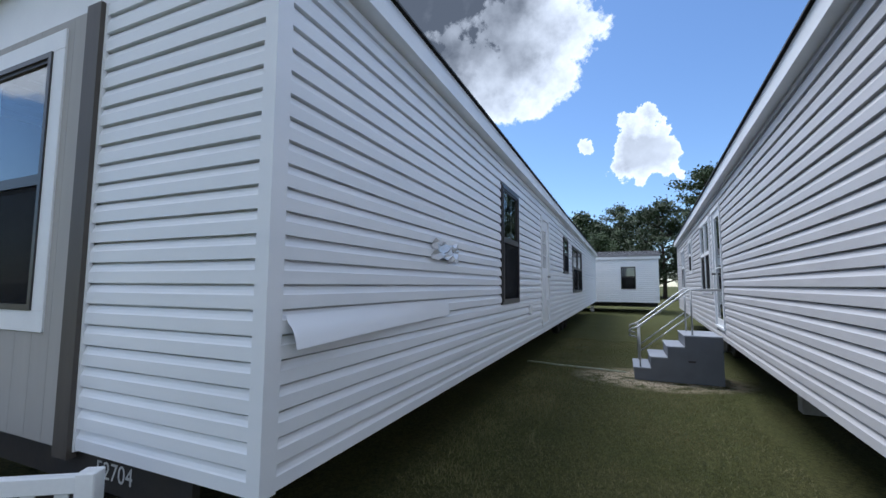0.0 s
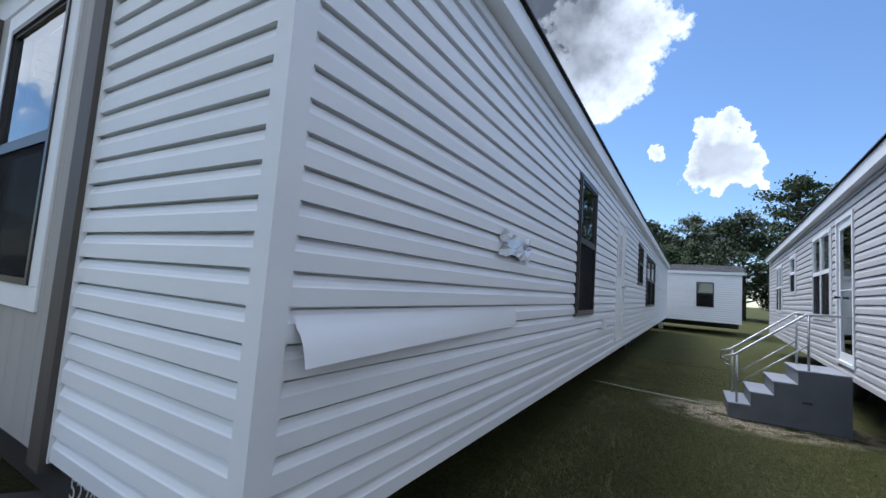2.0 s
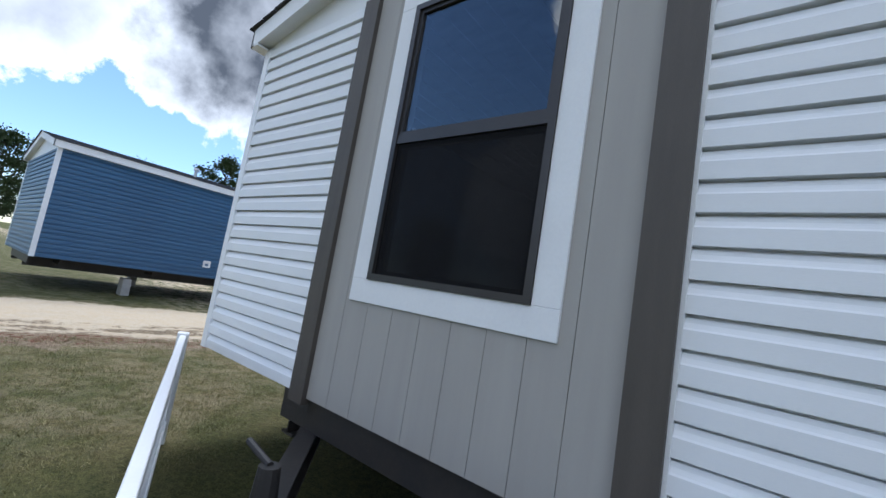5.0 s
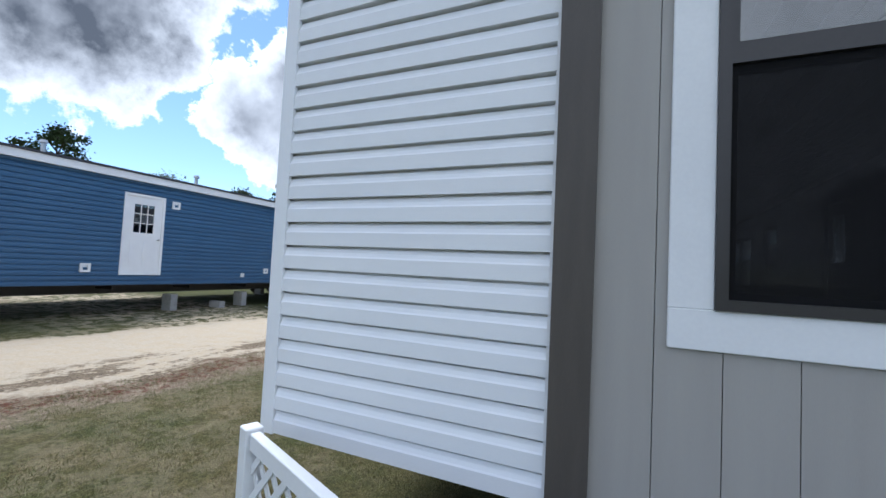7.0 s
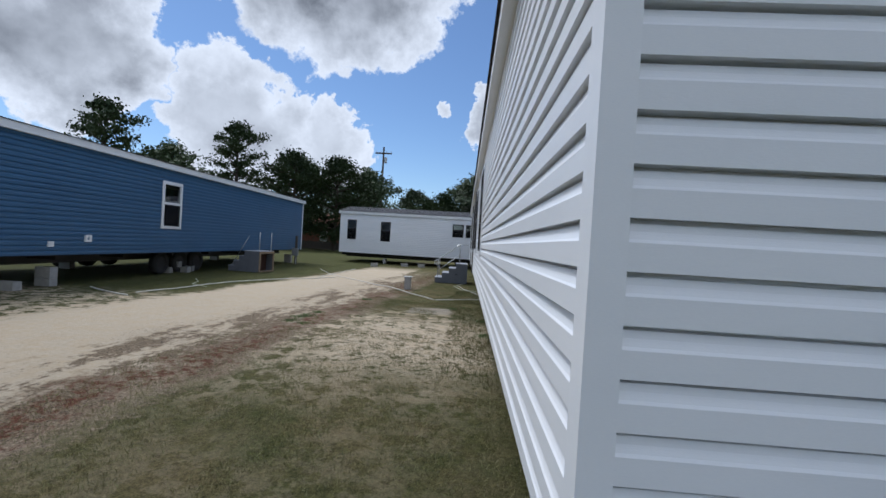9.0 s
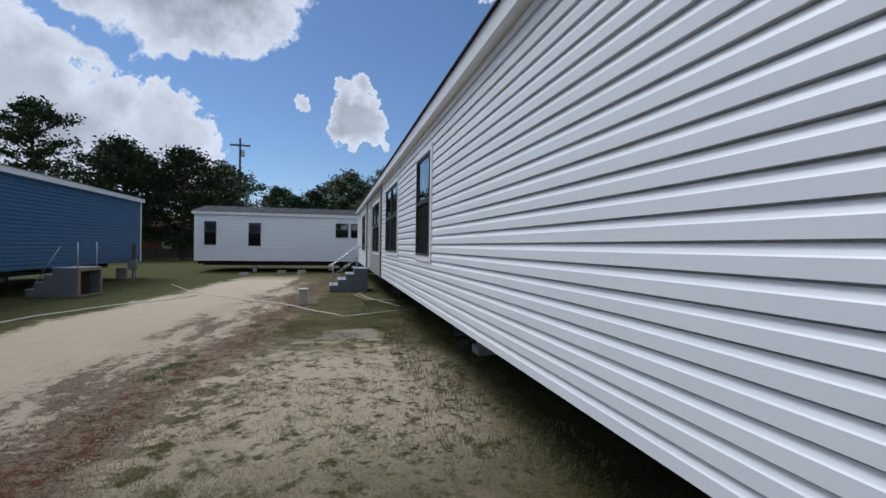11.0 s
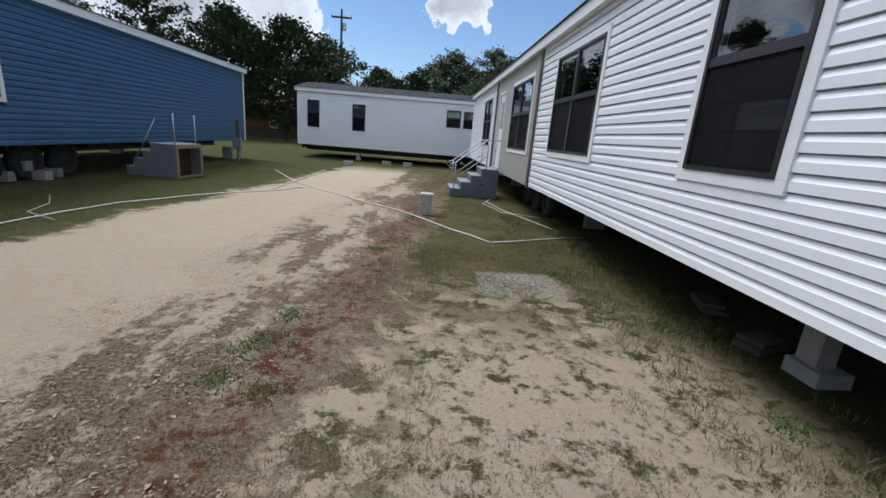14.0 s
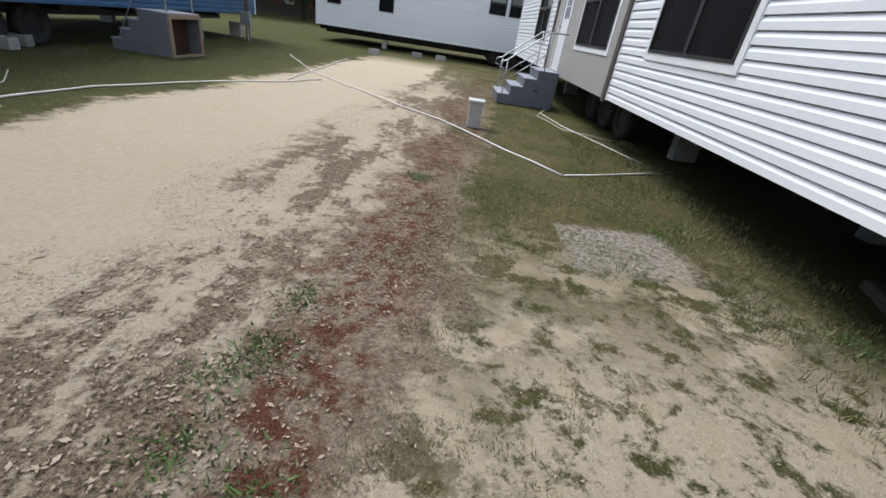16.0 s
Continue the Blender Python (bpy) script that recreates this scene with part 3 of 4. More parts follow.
def panel_bay(side, u0, u1, z0, z1, holes):
    """Taupe grooved panelling between two dark brown corner boards."""
    for a, b in ((u0, u0 + .14), (u1 - .14, u1)):
        bm = bmesh.new()
        side.box(bm, a, b, 0, .05, z0 - .045, z1)
        part("corner_board", bm, BROWN, home, "dark brown painted corner board")
        bm = bmesh.new()
        q = a - .015 if a == u0 else b
        side.box(bm, q, q + .015, 0, .024, z0 - .01, z1)
        part("channel_strip", bm, WHITE, home)
    n = round((u1 - u0 - .28) / .205)
    step = (u1 - u0 - .28) / n
    for i in range(n):
        a, b = u0 + .14 + i * step, u0 + .14 + (i + 1) * step - .003
        zs = [(z0 - .01, z1)]
        for h0, h1, h2, h3 in holes:
            if h0 < b and h1 > a:
                if h0 <= a and h1 >= b:
                    zs = [(z0 - .01, h2), (h3, z1)]
                else:
                    zs = [(z0 - .01, h2), (h3, z1)]
                    bm = bmesh.new()
                    side.box(bm, a if h0 > a else h1, h0 if h0 > a else b, 0, .018, h2, h3)
                    part("panel_board", bm, TAUPE, home)
        for c, d in zs:
            if d - c > .02:
                bm = bmesh.new()
                side.box(bm, a, b, 0, .018, c, d)
                part("panel_board", bm, TAUPE, home, "taupe painted vertical panel board")


panel_bay(S["front"], 1.36, 3.39, Z0, Z1, [(1.86, 2.86, 1.435, 3.09)])
panel_bay(S["left"], 12.66, 17.86, Z0, Z1, [(13.25, 15.26, 1.38, 2.88), (16.32, 17.12, .80, 2.84)])

part("block_pier", boxed((.80, 6.76, -.03, .96, 6.94, Z0 - .02), (.74, 6.66, -.03, 1.02, 6.96, .1), bevel=.004), CONCRETE, home)
# hitch: two beams that meet ahead of the end wall, jack, stencilled number
hx, hy, hz = 2.5, -.92, Z0 - .2
for x in (W * .26, W * .74):
    bm = bmesh.new()
    d = Vector((hx - x, hy - .3, 0)).normalized()
    s = d.cross(Vector((0, 0, 1))) * .055
    for z0, z1, k in ((hz - .17, hz - .155, 1), (hz - .015, hz, 1), (hz - .155, hz - .015, .12)):
        a, b = Vector((x, .3, 0)), Vector((hx, hy, 0))
        lo = [bm.verts.new((p.x, p.y, z0)) for p in (a + s * k, a - s * k, b - s * k, b + s * k)]
        hi = [bm.verts.new((p.x, p.y, z1)) for p in (a + s * k, a - s * k, b - s * k, b + s * k)]
        bm.faces.new(lo), bm.faces.new(hi)
        for i in range(4):
            bm.faces.new((lo[i], lo[(i + 1) % 4], hi[(i + 1) % 4], hi[i]))
    part("hitch_beam", bm, STEEL, home, "black steel hitch beam")
part("hitch_plate", boxed((hx - .3, hy + .12, hz, hx + .3, hy + .4, hz + .012)), STEEL, home)
jack = part("hitch_jack", tube([(hx - .25, hy + .25, 0), (hx - .25, hy + .25, hz + .1), (hx - .25, hy + .25, hz + .22)], [.05, .05, .04], 12), STEEL, home, "black hitch jack with crank")
part("crank", tube([(hx - .25, hy + .25, hz + .22), (hx - .42, hy + .25, hz + .25)], .014, 8), STEEL, jack)
cu = bpy.data.curves.new("stencil_number", "FONT")
cu.body, cu.size, cu.extrude = "52704", 0.13, 0.0008
num = new("stencil_number", cu)
cu.materials.append(PALE)
num.parent, num.matrix_local = home, pose(3.52, .028, Z0 - .135, 90, 0, 0)

# a torn, hanging course of siding and the crumpled film on the right wall
bm = bmesh.new()
rows = []
for i in range(15):
    y = .1 + i * .14
    k = (1 - i / 14) ** 1.6
    rows.append([bm.verts.new((W + o, y, 1.335 + h)) for h, o in ((-.03 * k, .03 + .06 * k), (.02, .028 + .05 * k), (.07, .025 + .03 * k), (.09, .021 + .012 * k), (.125, .016))])
for a, b in zip(rows, rows[1:]):
    for i in range(4):
        bm.faces.new((a[i], b[i], b[i + 1], a[i + 1]))
part("loose_siding_strip", bm, VINYL, home, "siding strip hanging loose from the wall", True)
bm = bmesh.new()
random.seed(4)
gridv = [[bm.verts.new((W + .02 + random.random() * .03, 1.7 + i * .095 + random.uniform(-.03, .03), 1.82 + j * .032 + random.uniform(-.02, .02))) for j in range(6)] for i in range(7)]
for a, b in zip(gridv, gridv[1:]):
    for j in range(5):
        if random.random() > .12:
            bm.faces.new((a[j], b[j], b[j + 1], a[j + 1]))
part("crumpled_film", bm, FOIL, home, "crumpled clear plastic film stuck to the siding")
for y, z in ((5.55, 1.12), (7.3, 1.15)):
    part("outlet_cover", boxed((W + .015, y, z, W + .06, y + .12, z + .16), bevel=.006), WHITE, home)

# ---- neighbour homes ----
right_home, RS = mobile_home("mobile_home", pose(7.27, -2.5, 0, 0, 0, -2.9), 4.5, 21.1, .69, 3.25, GREYVINYL, "pale grey vinyl-sided mobile home across the grass passage",
    left=[(9.4, 10.3, .90, 2.96), (10.75, 12.3, 1.5, 2.95), (14.6, 15.5, 2.0, 2.9), (17.3, 18.6, 1.52, 2.85)], wheels=(12.5, 13.4), piers=((.75, 8.0), (.5, 13.5), (.75, 4.0)))
house_door(right_home, RS["left"], 9.4, 10.3, .90, 2.96, glassy=True)
for u0, u1, z0, z1, d in ((10.75, 12.3, 1.5, 2.95, True), (14.6, 15.5, 2.0, 2.9, False), (17.3, 18.6, 1.52, 2.85, True)):
    window(right_home, RS["left"], u0, u1, z0, z1, trim=.05, sash=WHITE, double=d, label="white-framed double-hung window")
blue_home, BS = mobile_home("mobile_home", pose(-14.2, 0, 0), 4.6, 22.3, .75, 3.32, BLUEVINYL, "blue vinyl-sided mobile home on blocks and wheels",
    right=[(4.5, 5.36, 1.03, 2.95), (11.38, 12.17, 1.54, 2.91)], wheels=(12.2, 13.1, 14.0), piers=((4.2, 2.0), (4.2, 8.3), (4.2, 6.0), (4.2, 19.0), (4.2, 21.6), (1, 3), (1, 12), (1, 20)))
house_door(blue_home, BS["right"], 4.5, 5.36, 1.03, 2.95)
window(blue_home, BS["right"], 11.38, 12.17, 1.54, 2.91, trim=.05, sash=WHITE, label="white-framed double-hung window")
for y, z, s in ((5.6, 2.76, .2), (3.65, 1.05, .2), (8.8, 1.06, .17), (7.9, .94, .12)):
    v = part("vent_hood", boxed((4.6, y, z, 4.65, y + s, z + .05), (4.6, y, z + .05, 4.65, y + .05, z + s), (4.6, y + s - .05, z + .05, 4.65, y + s, z + s), (4.6, y + .05, z + s - .05, 4.65, y + s - .05, z + s), (4.6, y + .05, z + .05, 4.612, y + s - .05, z + s - .05)), WHITE, blue_home)
for y in (3.4, 7.2):
    part("roof_vent", tube([(3.2, y, 3.7), (3.2, y, 4.0), (3.2, y, 4.01), (3.2, y, 4.08)], [.05, .05, .09, .07], 10), GALV, blue_home)
far_home, FS = mobile_home("mobile_home", pose(-8.6, 26.3, 0) @ pose(0, 0, 0, 0, 0, -2.0) @ pose(0, 4.6, 0, 0, 0, -90), 4.6, 16.7, .62, 3.16, VINYL, "white vinyl-sided mobile home with dark shingle roof on wheels",
    right=[(.48, 1.08, 1.49, 2.78), (2.72, 3.36, 1.46, 2.74), (7.42, 8.14, 2.0, 2.83), (8.28, 8.95, 2.0, 2.82), (14.7, 15.5, 1.4, 2.72)], wheels=(8.0, 8.9, 9.8), piers=((4.2, 3), (4.2, 13)))
for u0, u1, z0, z1 in ((.48, 1.08, 1.49, 2.78), (2.72, 3.36, 1.46, 2.74), (7.42, 8.14, 2.0, 2.83), (8.28, 8.95, 2.0, 2.82), (14.7, 15.5, 1.4, 2.72)):
    window(far_home, FS["right"], u0, u1, z0, z1, trim=.05)


# ---- entry steps ----
def entry_steps(m, label, n=4, run=.3, rise=.19, width=1.1, land=.5, rails=True, hollow=False):
    e = thing("entry_steps", m, label, "steps", "grey entry steps")
    total = run * (n - 1) + land
    for y in (0, width - .04):
        bm = bmesh.new()
        pts = [(0, 0)]
        for i in range(n):
            pts += [(i * run, (i + 1) * rise), ((i + 1) * run if i < n - 1 else total, (i + 1) * rise)]
        pts += [(total, 0)]
        a = [bm.verts.new((x, y, z)) for x, z in pts]
        b = [bm.verts.new((x, y + .04, z)) for x, z in pts]
        bm.faces.new(a), bm.faces.new(b)
        for i in range(len(pts)):
            bm.faces.new((a[i], a[(i + 1) % len(pts)], b[(i + 1) % len(pts)], b[i]))
        part("side_panel", bm, STEPGREY, e)
    for i in range(n):
        x1 = (i + 1) * run if i < n - 1 else total
        part("riser", boxed((i * run + .003, .04, i * rise, i * run + .03, width - .04, (i + 1) * rise - .002)), STEPGREY, e)
        part("tread", boxed((i * run - .015, -.01, (i + 1) * rise, x1, width + .01, (i + 1) * rise + .025), bevel=.006), STEPTOP, e)
    if hollow:
        part("frame", boxed((total, 0, 0, total + .04, .07, n * rise), (total, width - .07, 0, total + .04, width, n * rise), (total, .07, n * rise - .08, total + .04, width - .07, n * rise), (total, .07, 0, total + .04, width - .07, .05)), WOOD, e)
        part("inside", boxed((total - .3, .05, .02, total - .28, width - .05, n * rise - .03)), RUST, e)
    else:
        part("back_panel", boxed((total - .03, .04, 0, total - .003, width - .04, n * rise - .002)), STEPGREY, e)
    top = n * rise
    if rails:
        part("handle_slot", boxed((total * .62, -.006, top * .45, total * .7, .004, top * .49)), STEEL, e)
        for y in (.06, width - .06):
            part("hand_rail", tube([(.05, y, rise + .52), (-.06, y, rise + .55), (-.04, y, rise + .66), (.08, y, rise + .70), (run * (n - 1) + .1, y, top + .78), (total + .02, y, top + .78)], .016, 8), GALV, e, smooth=True)
            part("low_rail", tube([(.12, y, rise + .3), (run * (n - 1) + .1, y, top + .35)], .011, 8), GALV, e, smooth=True)
            for x, z in ((.1, rise), (run * (n - 1) + .12, top)):
                part("rail_post", tube([(x, y, z), (x, y, z + (.7 if z < top else .78))], .015, 8), GALV, e, smooth=True)
    else:
        for y in (.1, width - .1):
            part("rail_post", tube([(total - .06, y, top), (total - .06, y, top + .75)], .018, 8), GALV, e, smooth=True)
        part("low_rail", tube([(.1, .1, rise + .05), (total * .6, .1, top + .6)], .012, 8), GALV, e, smooth=True)
    return e


entry_steps(pose(6.33, 6.65, 0), "dark grey moulded steps with pale handrails beside the door", run=.26, width=.9, land=.54)
entry_steps(pose(-1.42, 15.45, 0), "dark grey moulded steps with thin handrails below the door", run=.27, width=1.15, land=.45)
entry_steps(pose(-9.5, 14.95, 0, 0, 0, -6), "grey wooden-backed steps with open hollow end, moved off", run=.22, rise=.2, width=1.0, land=.62, rails=False, hollow=True)


# ---- lattice fence round the hitch ----
def lattice_panel(a, b, h=.80):
    a, b = Vector((*a, 0)), Vector((*b, 0))
    ln = (b - a).length
    e = thing("lattice_fence", pose(a.x, a.y, 0, 0, 0, math.degrees(math.atan2(b.y - a.y, b.x - a.x))), "white lattice fence panel standing on the grass", "fence", "lattice panels round the hitch")
    for z0, z1 in ((.10, .17), (h - .07, h)):
        part("rail", boxed((.04, -.022, z0, ln - .04, .022, z1), bevel=.004), WHITE, e)
    for x in (0, ln):
        p = part("post", boxed((x - .038, -.038, 0, x + .038, .038, h + .015), bevel=.005), WHITE, e)
    lo, hi, st = .17, h - .07, .125
    H = hi - lo
    for sgn, y in ((1, -.008), (-1, .002)):
        x = -H
        while x < ln:
            p0, p1 = (x, lo), (x + H, hi)
            u0, u1 = max(.04, p0[0]), min(ln - .04, p1[0])
            if u1 - u0 > .03:
                za, zb = (lo + (u0 - x), lo + (u1 - x)) if sgn > 0 else (hi - (u0 - x), hi - (u1 - x))
                bm = bmesh.new()
                q = .022
                f = [bm.verts.new(v) for v in ((u0, y, za - q), (u1, y, zb - q), (u1, y, zb + q), (u0, y, za + q))]
                g = [bm.verts.new(v) for v in ((u0, y + .008, za - q), (u1, y + .008, zb - q), (u1, y + .008, zb + q), (u0, y + .008, za + q))]
                bm.faces.new(f), bm.faces.new(g)
                for i in range(4):
                    bm.faces.new((f[i], f[(i + 1) % 4], g[(i + 1) % 4], g[i]))
                part("slat", bm, WHITE, e)
            x += st
    return e


lattice_panel((.16, -.24), (2.55, -1.22))
lattice_panel((2.66, -1.2), (4.1, -.3))
lattice_panel((-10.6, -2.4), (-9.5, -2.4))


# ---- loose blocks, pipes, meter post ----
def block(x, y, z=0, r=0, upright=False, label="grey hollow concrete block on the ground"):
    e = thing("concrete_block", pose(x, y, z, 0, 0, r), label, "concrete block", "loose concrete blocks")
    if upright:
        bs = [(-.1, -.1, 0, -.07, .1, .39), (.07, -.1, 0, .1, .1, .39), (-.07, -.1, 0, .07, -.07, .39), (-.07, .07, 0, .07, .1, .39), (-.07, -.07, .18, .07, .07, .21)]
        part("cap", boxed((-.13, -.12, .39, .13, .12, .42), bevel=.004), PALE, e)
    else:
        bs = [(-.2, -.1, 0, .2, -.07, .19), (-.2, .07, 0, .2, .1, .19), (-.2, -.07, 0, -.17, .07, .19), (.17, -.07, 0, .2, .07, .19), (-.015, -.07, 0, .015, .07, .19)]
    part("body", boxed(*bs), CONCRETE, e)


block(-2.07, 12.45, upright=True, label="upright grey concrete block with pale cap on the grass")
for x, y, r in ((-5.46, 22.85, 8), (-3.94, 24.5, -5), (-2.95, 24.8, 12), (-9.9, 7.4, 5), (-10.4, 12.7, 10), (-10.1, 13.2, 0), (-10.3, 13.7, 12)):
    block(x, y, 0, r)
block(-10.3, 13.0, .19, 6)


def wood_slab(x, y, r, ln, label):
    e = thing("wood_slab", pose(x, y, ground_z(x, y) - .004, 0, 0, r), label, "wood slab", "boards under the home")
    part("board", boxed((-ln / 2, -.12, 0, ln / 2, .12, .05), bevel=.006), POLE, e)
    part("board", boxed((-ln / 2 + .06, -.10, .052, ln / 2 - .03, .13, .095), bevel=.006), POLE, e)


wood_slab(.95, 8.15, 70, .5, "two weathered boards stacked in the shade")
wood_slab(.85, 7.3, 20, .42, "short weathered boards beside a block pier")


def pipe(pts, r, m, name, label):
    pts = [Vector((x, y, r + ground_z(x, y))) for x, y in pts]
    fine_pts = []
    for a, b in zip(pts, pts[1:]):
        n = max(2, int((b - a).length / .5))
        for i in range(n):
            p = a.lerp(b, i / n)
            fine_pts.append(Vector((p.x + .012 * math.sin(p.y * 2.3), p.y + .012 * math.sin(p.x * 2), r + ground_z(p.x, p.y) + .004)))
    fine_pts.append(pts[-1])
    return tagged(obj(name, tube(fine_pts, r, 8), m, True), label, "pipe")


pipe([(-7.1, 18.57), (-5.71, 15.94), (-4.04, 14.02), (-2.57, 12.5), (-1.06, 10.4)], .013, PVC, "water_pipe", "long white plastic pipe lying across the track")
pipe([(-1.02, 10.42), (-.1, 10.85), (.72, 11.25)], .013, PVC, "water_pipe", "white plastic pipe running under the home")
pipe([(-5.76, 19.8), (-5.73, 15.94), (-5.71, 14.35)], .013, PVC, "water_pipe", "short white plastic pipe lying on sand")
pipe([(-7.7, 8.2), (-7.51, 9.9), (-7.32, 11.43), (-6.5, 12.9), (-5.63, 14.18), (-5.2, 14.9)], .013, PVC, "water_pipe", "white plastic pipe along the track edge")
pipe([(-9.2, 8.6), (-8.4, 8.2), (-7.54, 7.75)], .016, PVC, "water_pipe", "thin white plastic pipe lying in the grass")
pipe([(4.3, 7.6), (5.0, 7.4), (6.2, 7.2)], .014, HOSE, "garden_hose", "pale garden hose across the grass passage")
pipe([(-.15, 15.7), (-.5, 14.9), (-.3, 13.7), (.1, 12.5), (.4, 11.6)], .010, PVC, "cable", "pale loose cable trailing from the steps")
pipe([(-.25, 15.6), (-.65, 14.5), (-.35, 13.4), (.4, 12.9)], .010, HOSE, "cable", "thin green cable lying in the grass")
pipe([(-8.6, 11.6), (-8.1, 11.0), (-7.8, 10.3), (-7.2, 10.0)], .009, HOSE, "cable", "thin pale cable lying in the grass")
meter = thing("meter_post", pose(-9.25, 20.8, 0), "grey utility post with meter box beside the blue home", "utility post")
part("post", boxed((-.05, -.05, 0, .05, .05, 1.5), bevel=.005), POLE, meter)
part("meter_box", boxed((-.16, -.16, .45, .16, -.052, .85), bevel=.01), GALV, meter)
part("conduit", tube([(.03, -.07, 0), (.03, -.07, .45)], .025, 8), GALV, meter)

# ---- far things ----
pole = thing("utility_pole", pose(-13.1, 60, 0), "tall weathered wooden utility pole with crossarm", "utility pole")
part("shaft", tube([(0, 0, 0), (0, 0, 15.2)], [.18, .12], 10), POLE, pole)
part("crossarm", boxed((-1.2, -.06, 14.2, 1.2, .06, 14.4)), POLE, pole)
for x in (-1.1, -.4, .4, 1.1):
    part("insulator", tube([(x, 0, 14.4), (x, 0, 14.62)], [.06, .04], 8), GALV, pole)
part("transformer", tube([(.35, 0, 12.9), (.35, 0, 13.7)], .22, 12), GALV, pole)
bh = thing("brick_house", pose(-27, 56, 0), "low red brick house with tiled roof among trees", "house")
bw = Side((0, 0, 0), (1, 0, 0), (0, -1, 0))
part("wall", boxed((0, 0, 0, 16, 8, 2.8)), BRICK, bh)
bm = bmesh.new()
v = [bm.verts.new(p) for p in ((-.5, -.5, 2.8), (16.5, -.5, 2.8), (16.5, 8.5, 2.8), (-.5, 8.5, 2.8), (-.5, 4, 5), (16.5, 4, 5))]
for f in ((0, 1, 5, 4), (2, 3, 4, 5), (0, 4, 3), (1, 2, 5), (0, 3, 2, 1)):
    bm.faces.new([v[i] for i in f])
part("roof", bm, BRICK, bh)
for x in (2, 6.5, 11, 13.5):
    wi = part("window", boxed((x, -.04, .9, x + 1, 0.02, 2.3)), WHITE, bh)
    part("pane", boxed((x + .08, -.05, .98, x + .92, -.038, 2.22)), GLASS, wi)
fence = thing("plank_fence", pose(-24, 50, 0), "long low weathered plank fence before the trees", "fence")
for i in range(60):
    part("board", boxed((i * .34, 0, 0, i * .34 + .32, .03, .95 + .04 * math.sin(i * 2.1))), POLE, fence)


def tree_parts(seed, height, spread, bare, pine):
    rnd = random.Random(seed)
    e = thing("tree", pose(0, 0, -500), "tall dark green tree with open uneven crown", "tree", "trees behind the homes")
    bm = tube([(0, 0, 0), (.1, .05, height * .3), (-.1, .1, height * .6), (.05, 0, height * .95)], [height * .022, height * .017, height * .011, .03], 8)
    centres = []
    n = 26 if pine else 34
    for i in range(n):
        f = bare + (1 - bare) * (i + .5) / n
        az = i * 2.4 + rnd.uniform(-.5, .5)
        prof = math.sin(math.pi * min(1, (f - bare) / (1 - bare) * .82 + .18)) ** .6
        rr = spread * prof * rnd.uniform(.45, 1.05)
        tip = Vector((rr * math.cos(az), rr * math.sin(az), height * f + rr * rnd.uniform(.05, .3)))
        tube([(0, 0, height * f * .93), tuple(tip * .6 + Vector((0, 0, height * f * .38))), tuple(tip)], [.10, .06, .02], 5, bm)
        for q in (1.0, .72, .45):
            c = Vector((tip.x * q, tip.y * q, height * f + (tip.z - height * f) * q))
            centres.append((c, rnd.uniform(.5, 1.0) * (spread * .26)))
    part("trunk", bm, BARK, e, smooth=True)
    verts, faces = [], []
    for c, r in centres:
        for _ in range(80):
            d = Vector((rnd.gauss(0, 1), rnd.gauss(0, 1), rnd.gauss(0, .62)))
            p = c + d * r * .55
            a = Vector((rnd.gauss(0, 1), rnd.gauss(0, 1), rnd.gauss(0, 1))).normalized()
            b = a.orthogonal().normalized()
            s = rnd.uniform(.10, .24)
            k = len(verts)
            verts += [p - a * s, p + b * s * .6, p + a * s, p - b * s * .6]
            faces.append((k, k + 1, k + 2, k + 3))
    me = bpy.data.meshes.new("crown")
    me.from_pydata([tuple(v) for v in verts], [], faces)
    me.materials.append(LEAF)
    c = new("crown", me)
    c.parent = e
    return e


protos = [tree_parts(11, 15, 4.2, .38, True), tree_parts(23, 12, 5.2, .16, False), tree_parts(37, 10, 4.6, .12, False)]
rnd = random.Random(5)
spots = [(-19, 43, 1, .82), (-25.5, 43, 0, .82), (-15, 45, 2, .95), (-32, 42, 1, .85), (-12.5, 50, 2, .95), (-36, 38, 0, .95), (-37, 47, 1, .9), (-46, 38, 1, .85), (-21.5, 50, 1, .95), (-53, 32, 1, .9), (-60, 24, 0, 1.1),
         (-9, 66, 2, 1.0), (-4, 64, 1, .8), (1, 62, 2, 1.1), (6, 60, 0, .85), (11, 58, 1, .95), (15.5, 55, 0, .95), (20, 54, 1, .9), (26, 52, 0, .9), (9, 66, 1, .95), (-1, 72, 1, 1.0), (31, 50, 1, .95), (38, 45, 1, 1.0), (-66, 15, 1, 1), (-72, 3, 1, 1), (18, 48, 2, .9), (23, 45, 2, 1.0), (3.5, 56, 2, .8), (-6, 58, 2, .8), (-70, -12, 1, 1), (-55, -30, 1, 1), (-20, -48, 1, 1), (-5, -52, 0, 1), (8, -50, 1, 1), (22, -48, 2, 1.1), (-36, -44, 2, 1.1)]
spots += [(-46 + i * 6.1, 66 + 5 * math.sin(i * 2.3), 1 if i % 3 else 2, .72 + .12 * math.sin(i * 1.7)) for i in range(17)]
for x, y, k, s in spots:
    m = pose(x, y, 0, 0, 0, rnd.uniform(0, 360)) @ Matrix.Scale(s * rnd.uniform(.93, 1.07), 4)
    t = copy_thing(protos[k], m)
    t.matrix_world = m
for p in protos:
    for o in (*p.children_recursive, p):
        bpy.data.objects.remove(o)

# ---- grass and litter near the walk ----
rng = np.random.default_rng(3)


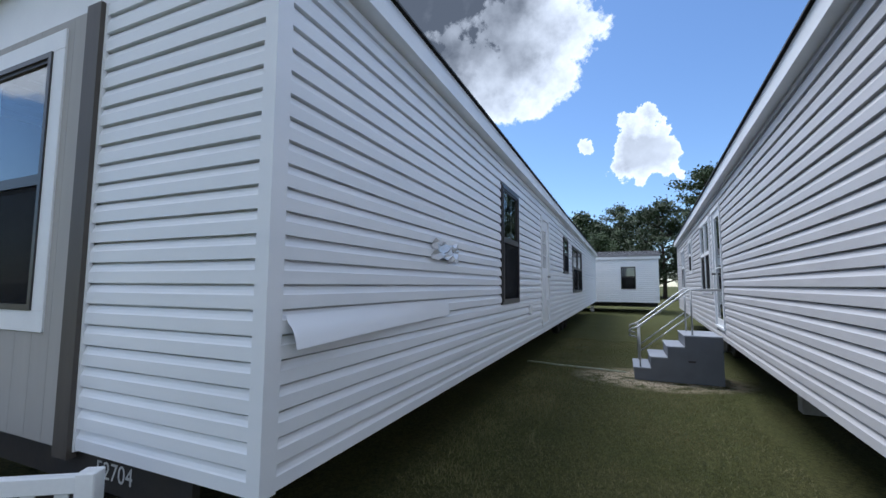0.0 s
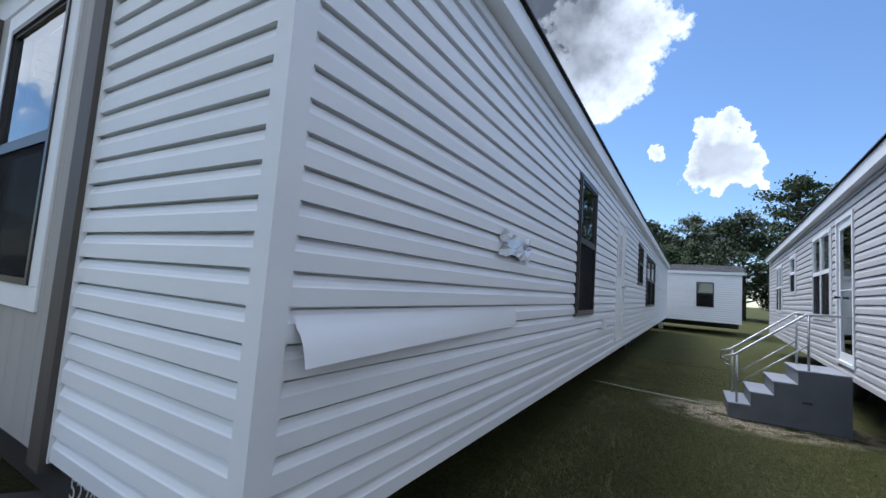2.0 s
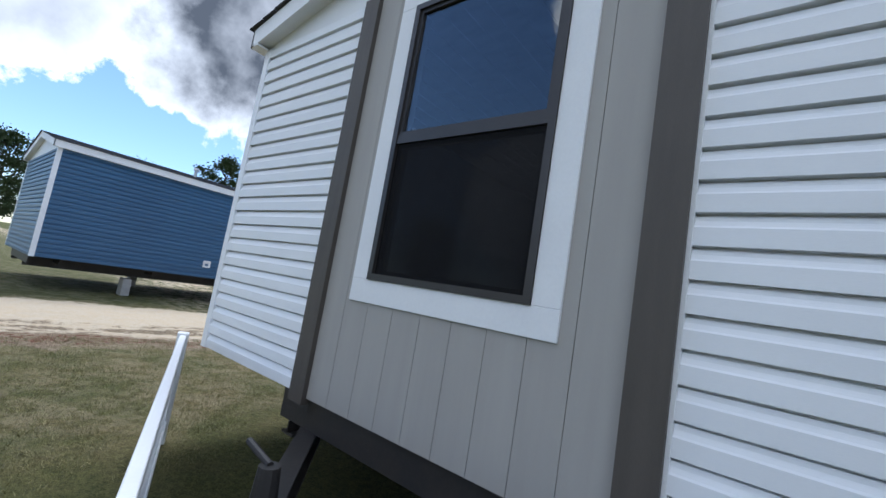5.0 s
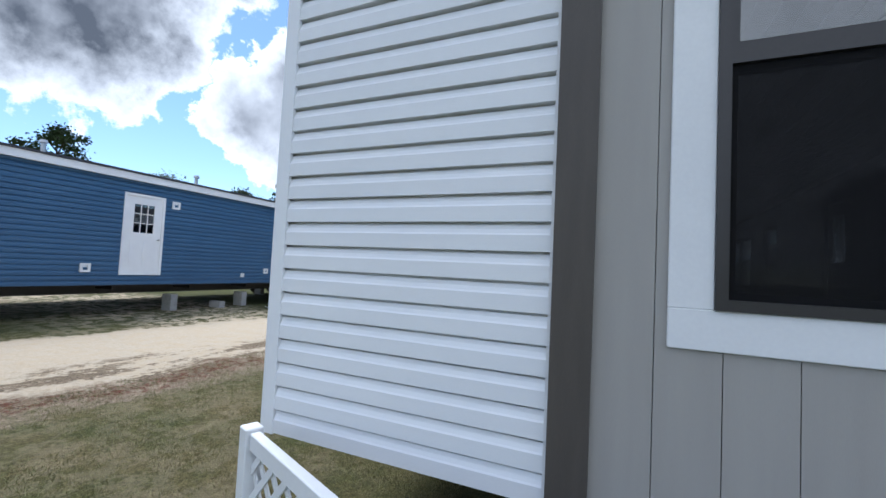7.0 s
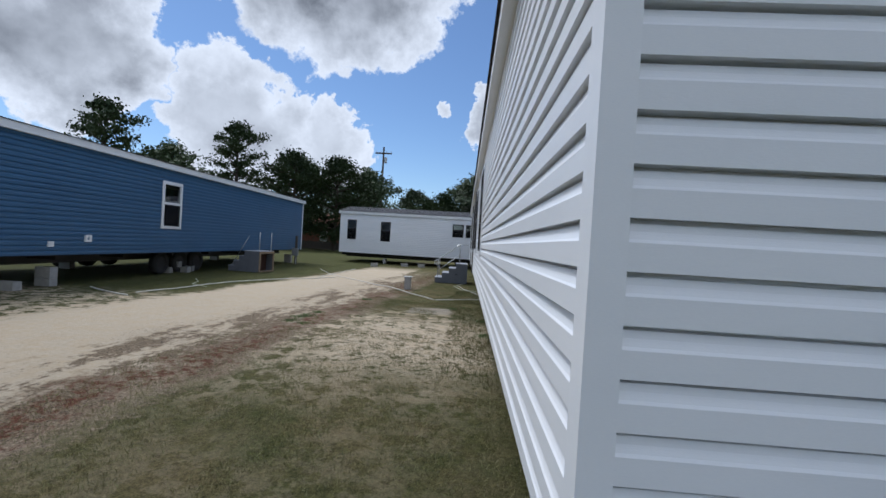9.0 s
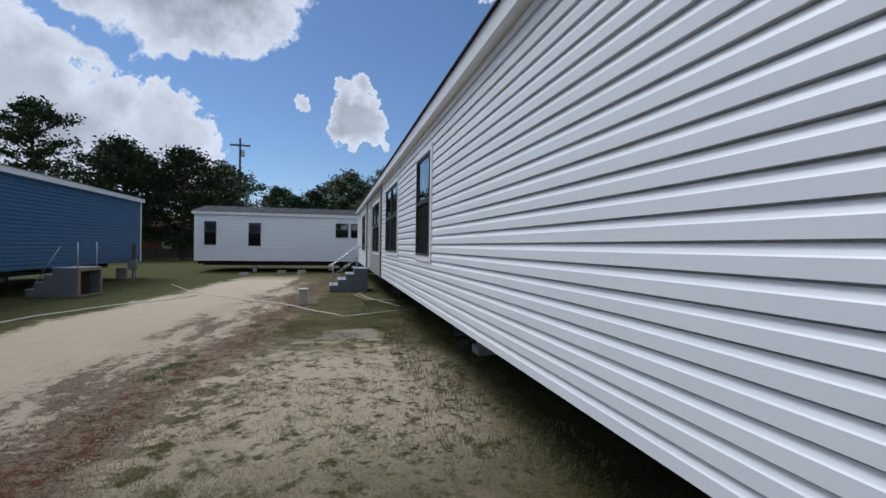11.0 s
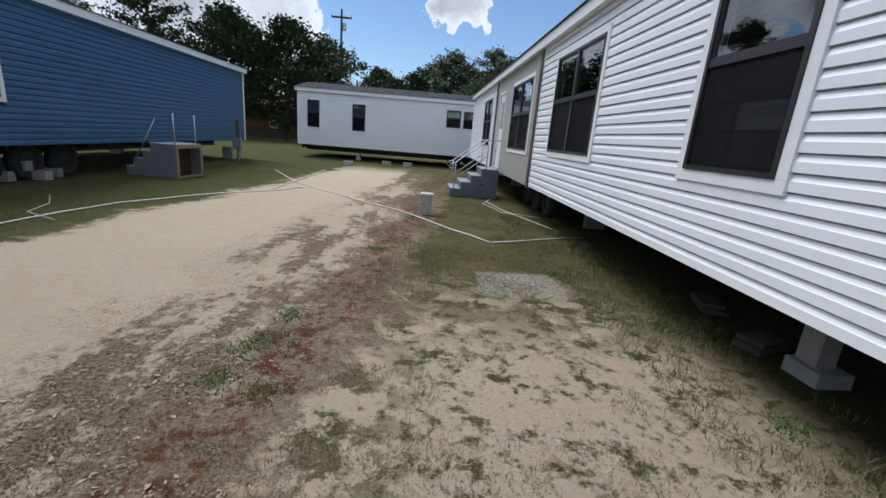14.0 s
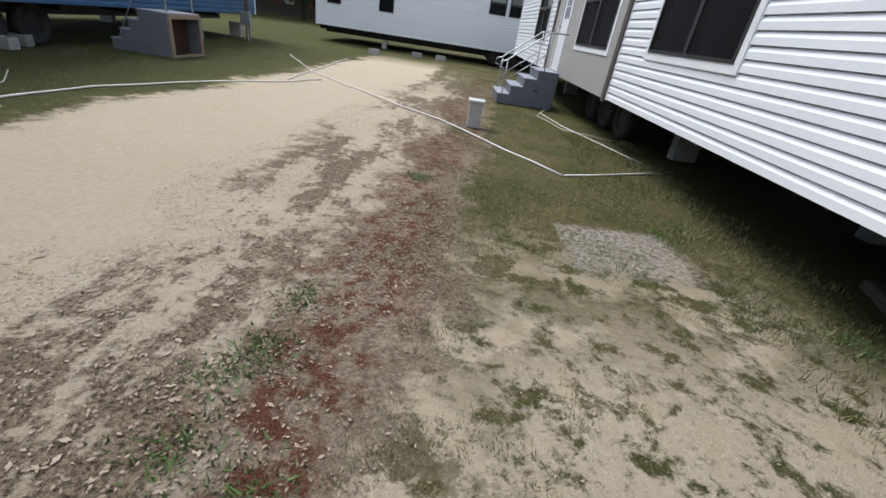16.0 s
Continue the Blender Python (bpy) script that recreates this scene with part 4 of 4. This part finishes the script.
def scatter(name, material, label, spots, hmin, hmax, width, lean, flat=False):
    n = len(spots)
    az = rng.uniform(0, 2 * np.pi, n)
    h = rng.uniform(hmin, hmax, n)
    z = np.array([ground_z(x, y) for x, y in spots])
    dx, dy = np.cos(az), np.sin(az)
    ln = rng.uniform(0, lean, n) * h
    co = np.zeros((n, 4, 3)) if flat else np.zeros((n, 3, 3))
    if flat:
        t = rng.uniform(-.15, .15, n)
        for i, (a, b) in enumerate(((-1, 0), (0, -.5), (1, 0), (0, .5))):
            co[:, i, 0] = spots[:, 0] + h * (a * dx - b * dy)
            co[:, i, 1] = spots[:, 1] + h * (a * dy + b * dx)
            co[:, i, 2] = z + .008 + h * (a * t + abs(b) * .15)
    else:
        for i, s in ((0, -1), (1, 1)):
            co[:, i, 0], co[:, i, 1], co[:, i, 2] = spots[:, 0] - s * dy * width, spots[:, 1] + s * dx * width, z - .004
        az2 = rng.uniform(0, 2 * np.pi, n)
        co[:, 2, 0], co[:, 2, 1], co[:, 2, 2] = spots[:, 0] + np.cos(az2) * ln, spots[:, 1] + np.sin(az2) * ln, z + h
    k = co.shape[1]
    me = bpy.data.meshes.new(name)
    me.from_pydata(co.reshape(-1, 3).tolist(), [], np.arange(n * k).reshape(n, k).tolist())
    me.materials.append(material)
    tagged(new(name, me), label, "ground cover", kind="stuff")


def lots(n, x0, x1, y0, y1, keep):
    p = np.column_stack((rng.uniform(x0, x1, n), rng.uniform(y0, y1, n)))
    return np.array([q for q in p if keep(*q)])


def off(x, y):
    return x - .115 * y + 6.55


def patchy(x, y, s=1.1):
    return noise.noise(Vector((x * s, y * s, 7.0)))


scatter("grass", BLADE, "short worn green and straw-coloured grass", np.vstack((
    lots(60000, -3.3, .6, 5.5, 12, lambda x, y: off(x, y) > 2.6 and (patchy(x, y) > .0 and (y > 7.6 or patchy(x, y, 3.1) > .12))),
    lots(45000, -3.9, .6, -1.5, 6, lambda x, y: off(x, y) > 1.8 and patchy(x, y, 2.2) > -.2),
    lots(20000, -3, .4, 12, 20, lambda x, y: off(x, y) > 2.3),
    lots(45000, 4.4, 7.6, .5, 12, lambda x, y: True),
    lots(12000, -10, -7, 6, 22, lambda x, y: off(x, y) < -1.6))), .010, .036, .0032, 1.6)
scatter("grass", BLADE, "taller green grass along the home's edge", np.vstack((
    lots(9000, -.5, .7, 3.5, 13, lambda x, y: patchy(x, y, 1.7) > -.05),
    lots(5000, 4.6, 5.3, 1, 12, lambda x, y: patchy(x, y, 1.7) > .0))), .03, .085, .004, 1.1)
scatter("weeds", mat("weed_leaf", (.07, .13, .03), (.12, .19, .05), .6, bump=0), "small green weeds in the sand", np.vstack([
    np.column_stack((rng.normal(cx, .075, 160), rng.normal(cy, .075, 160))) for cx, cy in ((-3.35, 6.8), (-3.25, 6.95), (-3.36, 6.45), (-3.06, 6.33), (-3.2, 7.4), (-2.75, 9.6), (-.5, 8.9), (-.2, 9.2), (.2, 7.6), (.3, 9.8), (.1, 6.2), (-2.3, 12.1), (.2, 11.3))]), .01, .04, .007, 1.6)
scatter("leaf_litter", LITTER, "dry brown leaves and chips on sand", np.vstack((
    lots(34000, -5.0, -2.2, 4.2, 16, lambda x, y: 0.9 < off(x, y) < 3.2 and patchy(x, y, 1.6) + .5 * patchy(x, y, 5.0) > -.12),
    lots(3000, -3, .3, 4.2, 12, lambda x, y: True))), .004, .013, .0, 0, flat=True)
scatter("leaf_litter", mat("pale_leaf", (.42, .34, .25), (.20, .15, .10), .85, scale=12, fine=50, bump=.1), "larger pale curled leaves among the litter", np.vstack((
    lots(450, -5.0, -2.3, 4.2, 13, lambda x, y: 0.8 < off(x, y) < 3.2 and patchy(x, y, 1.6) > -.2),)), .012, .024, .0, 0, flat=True)
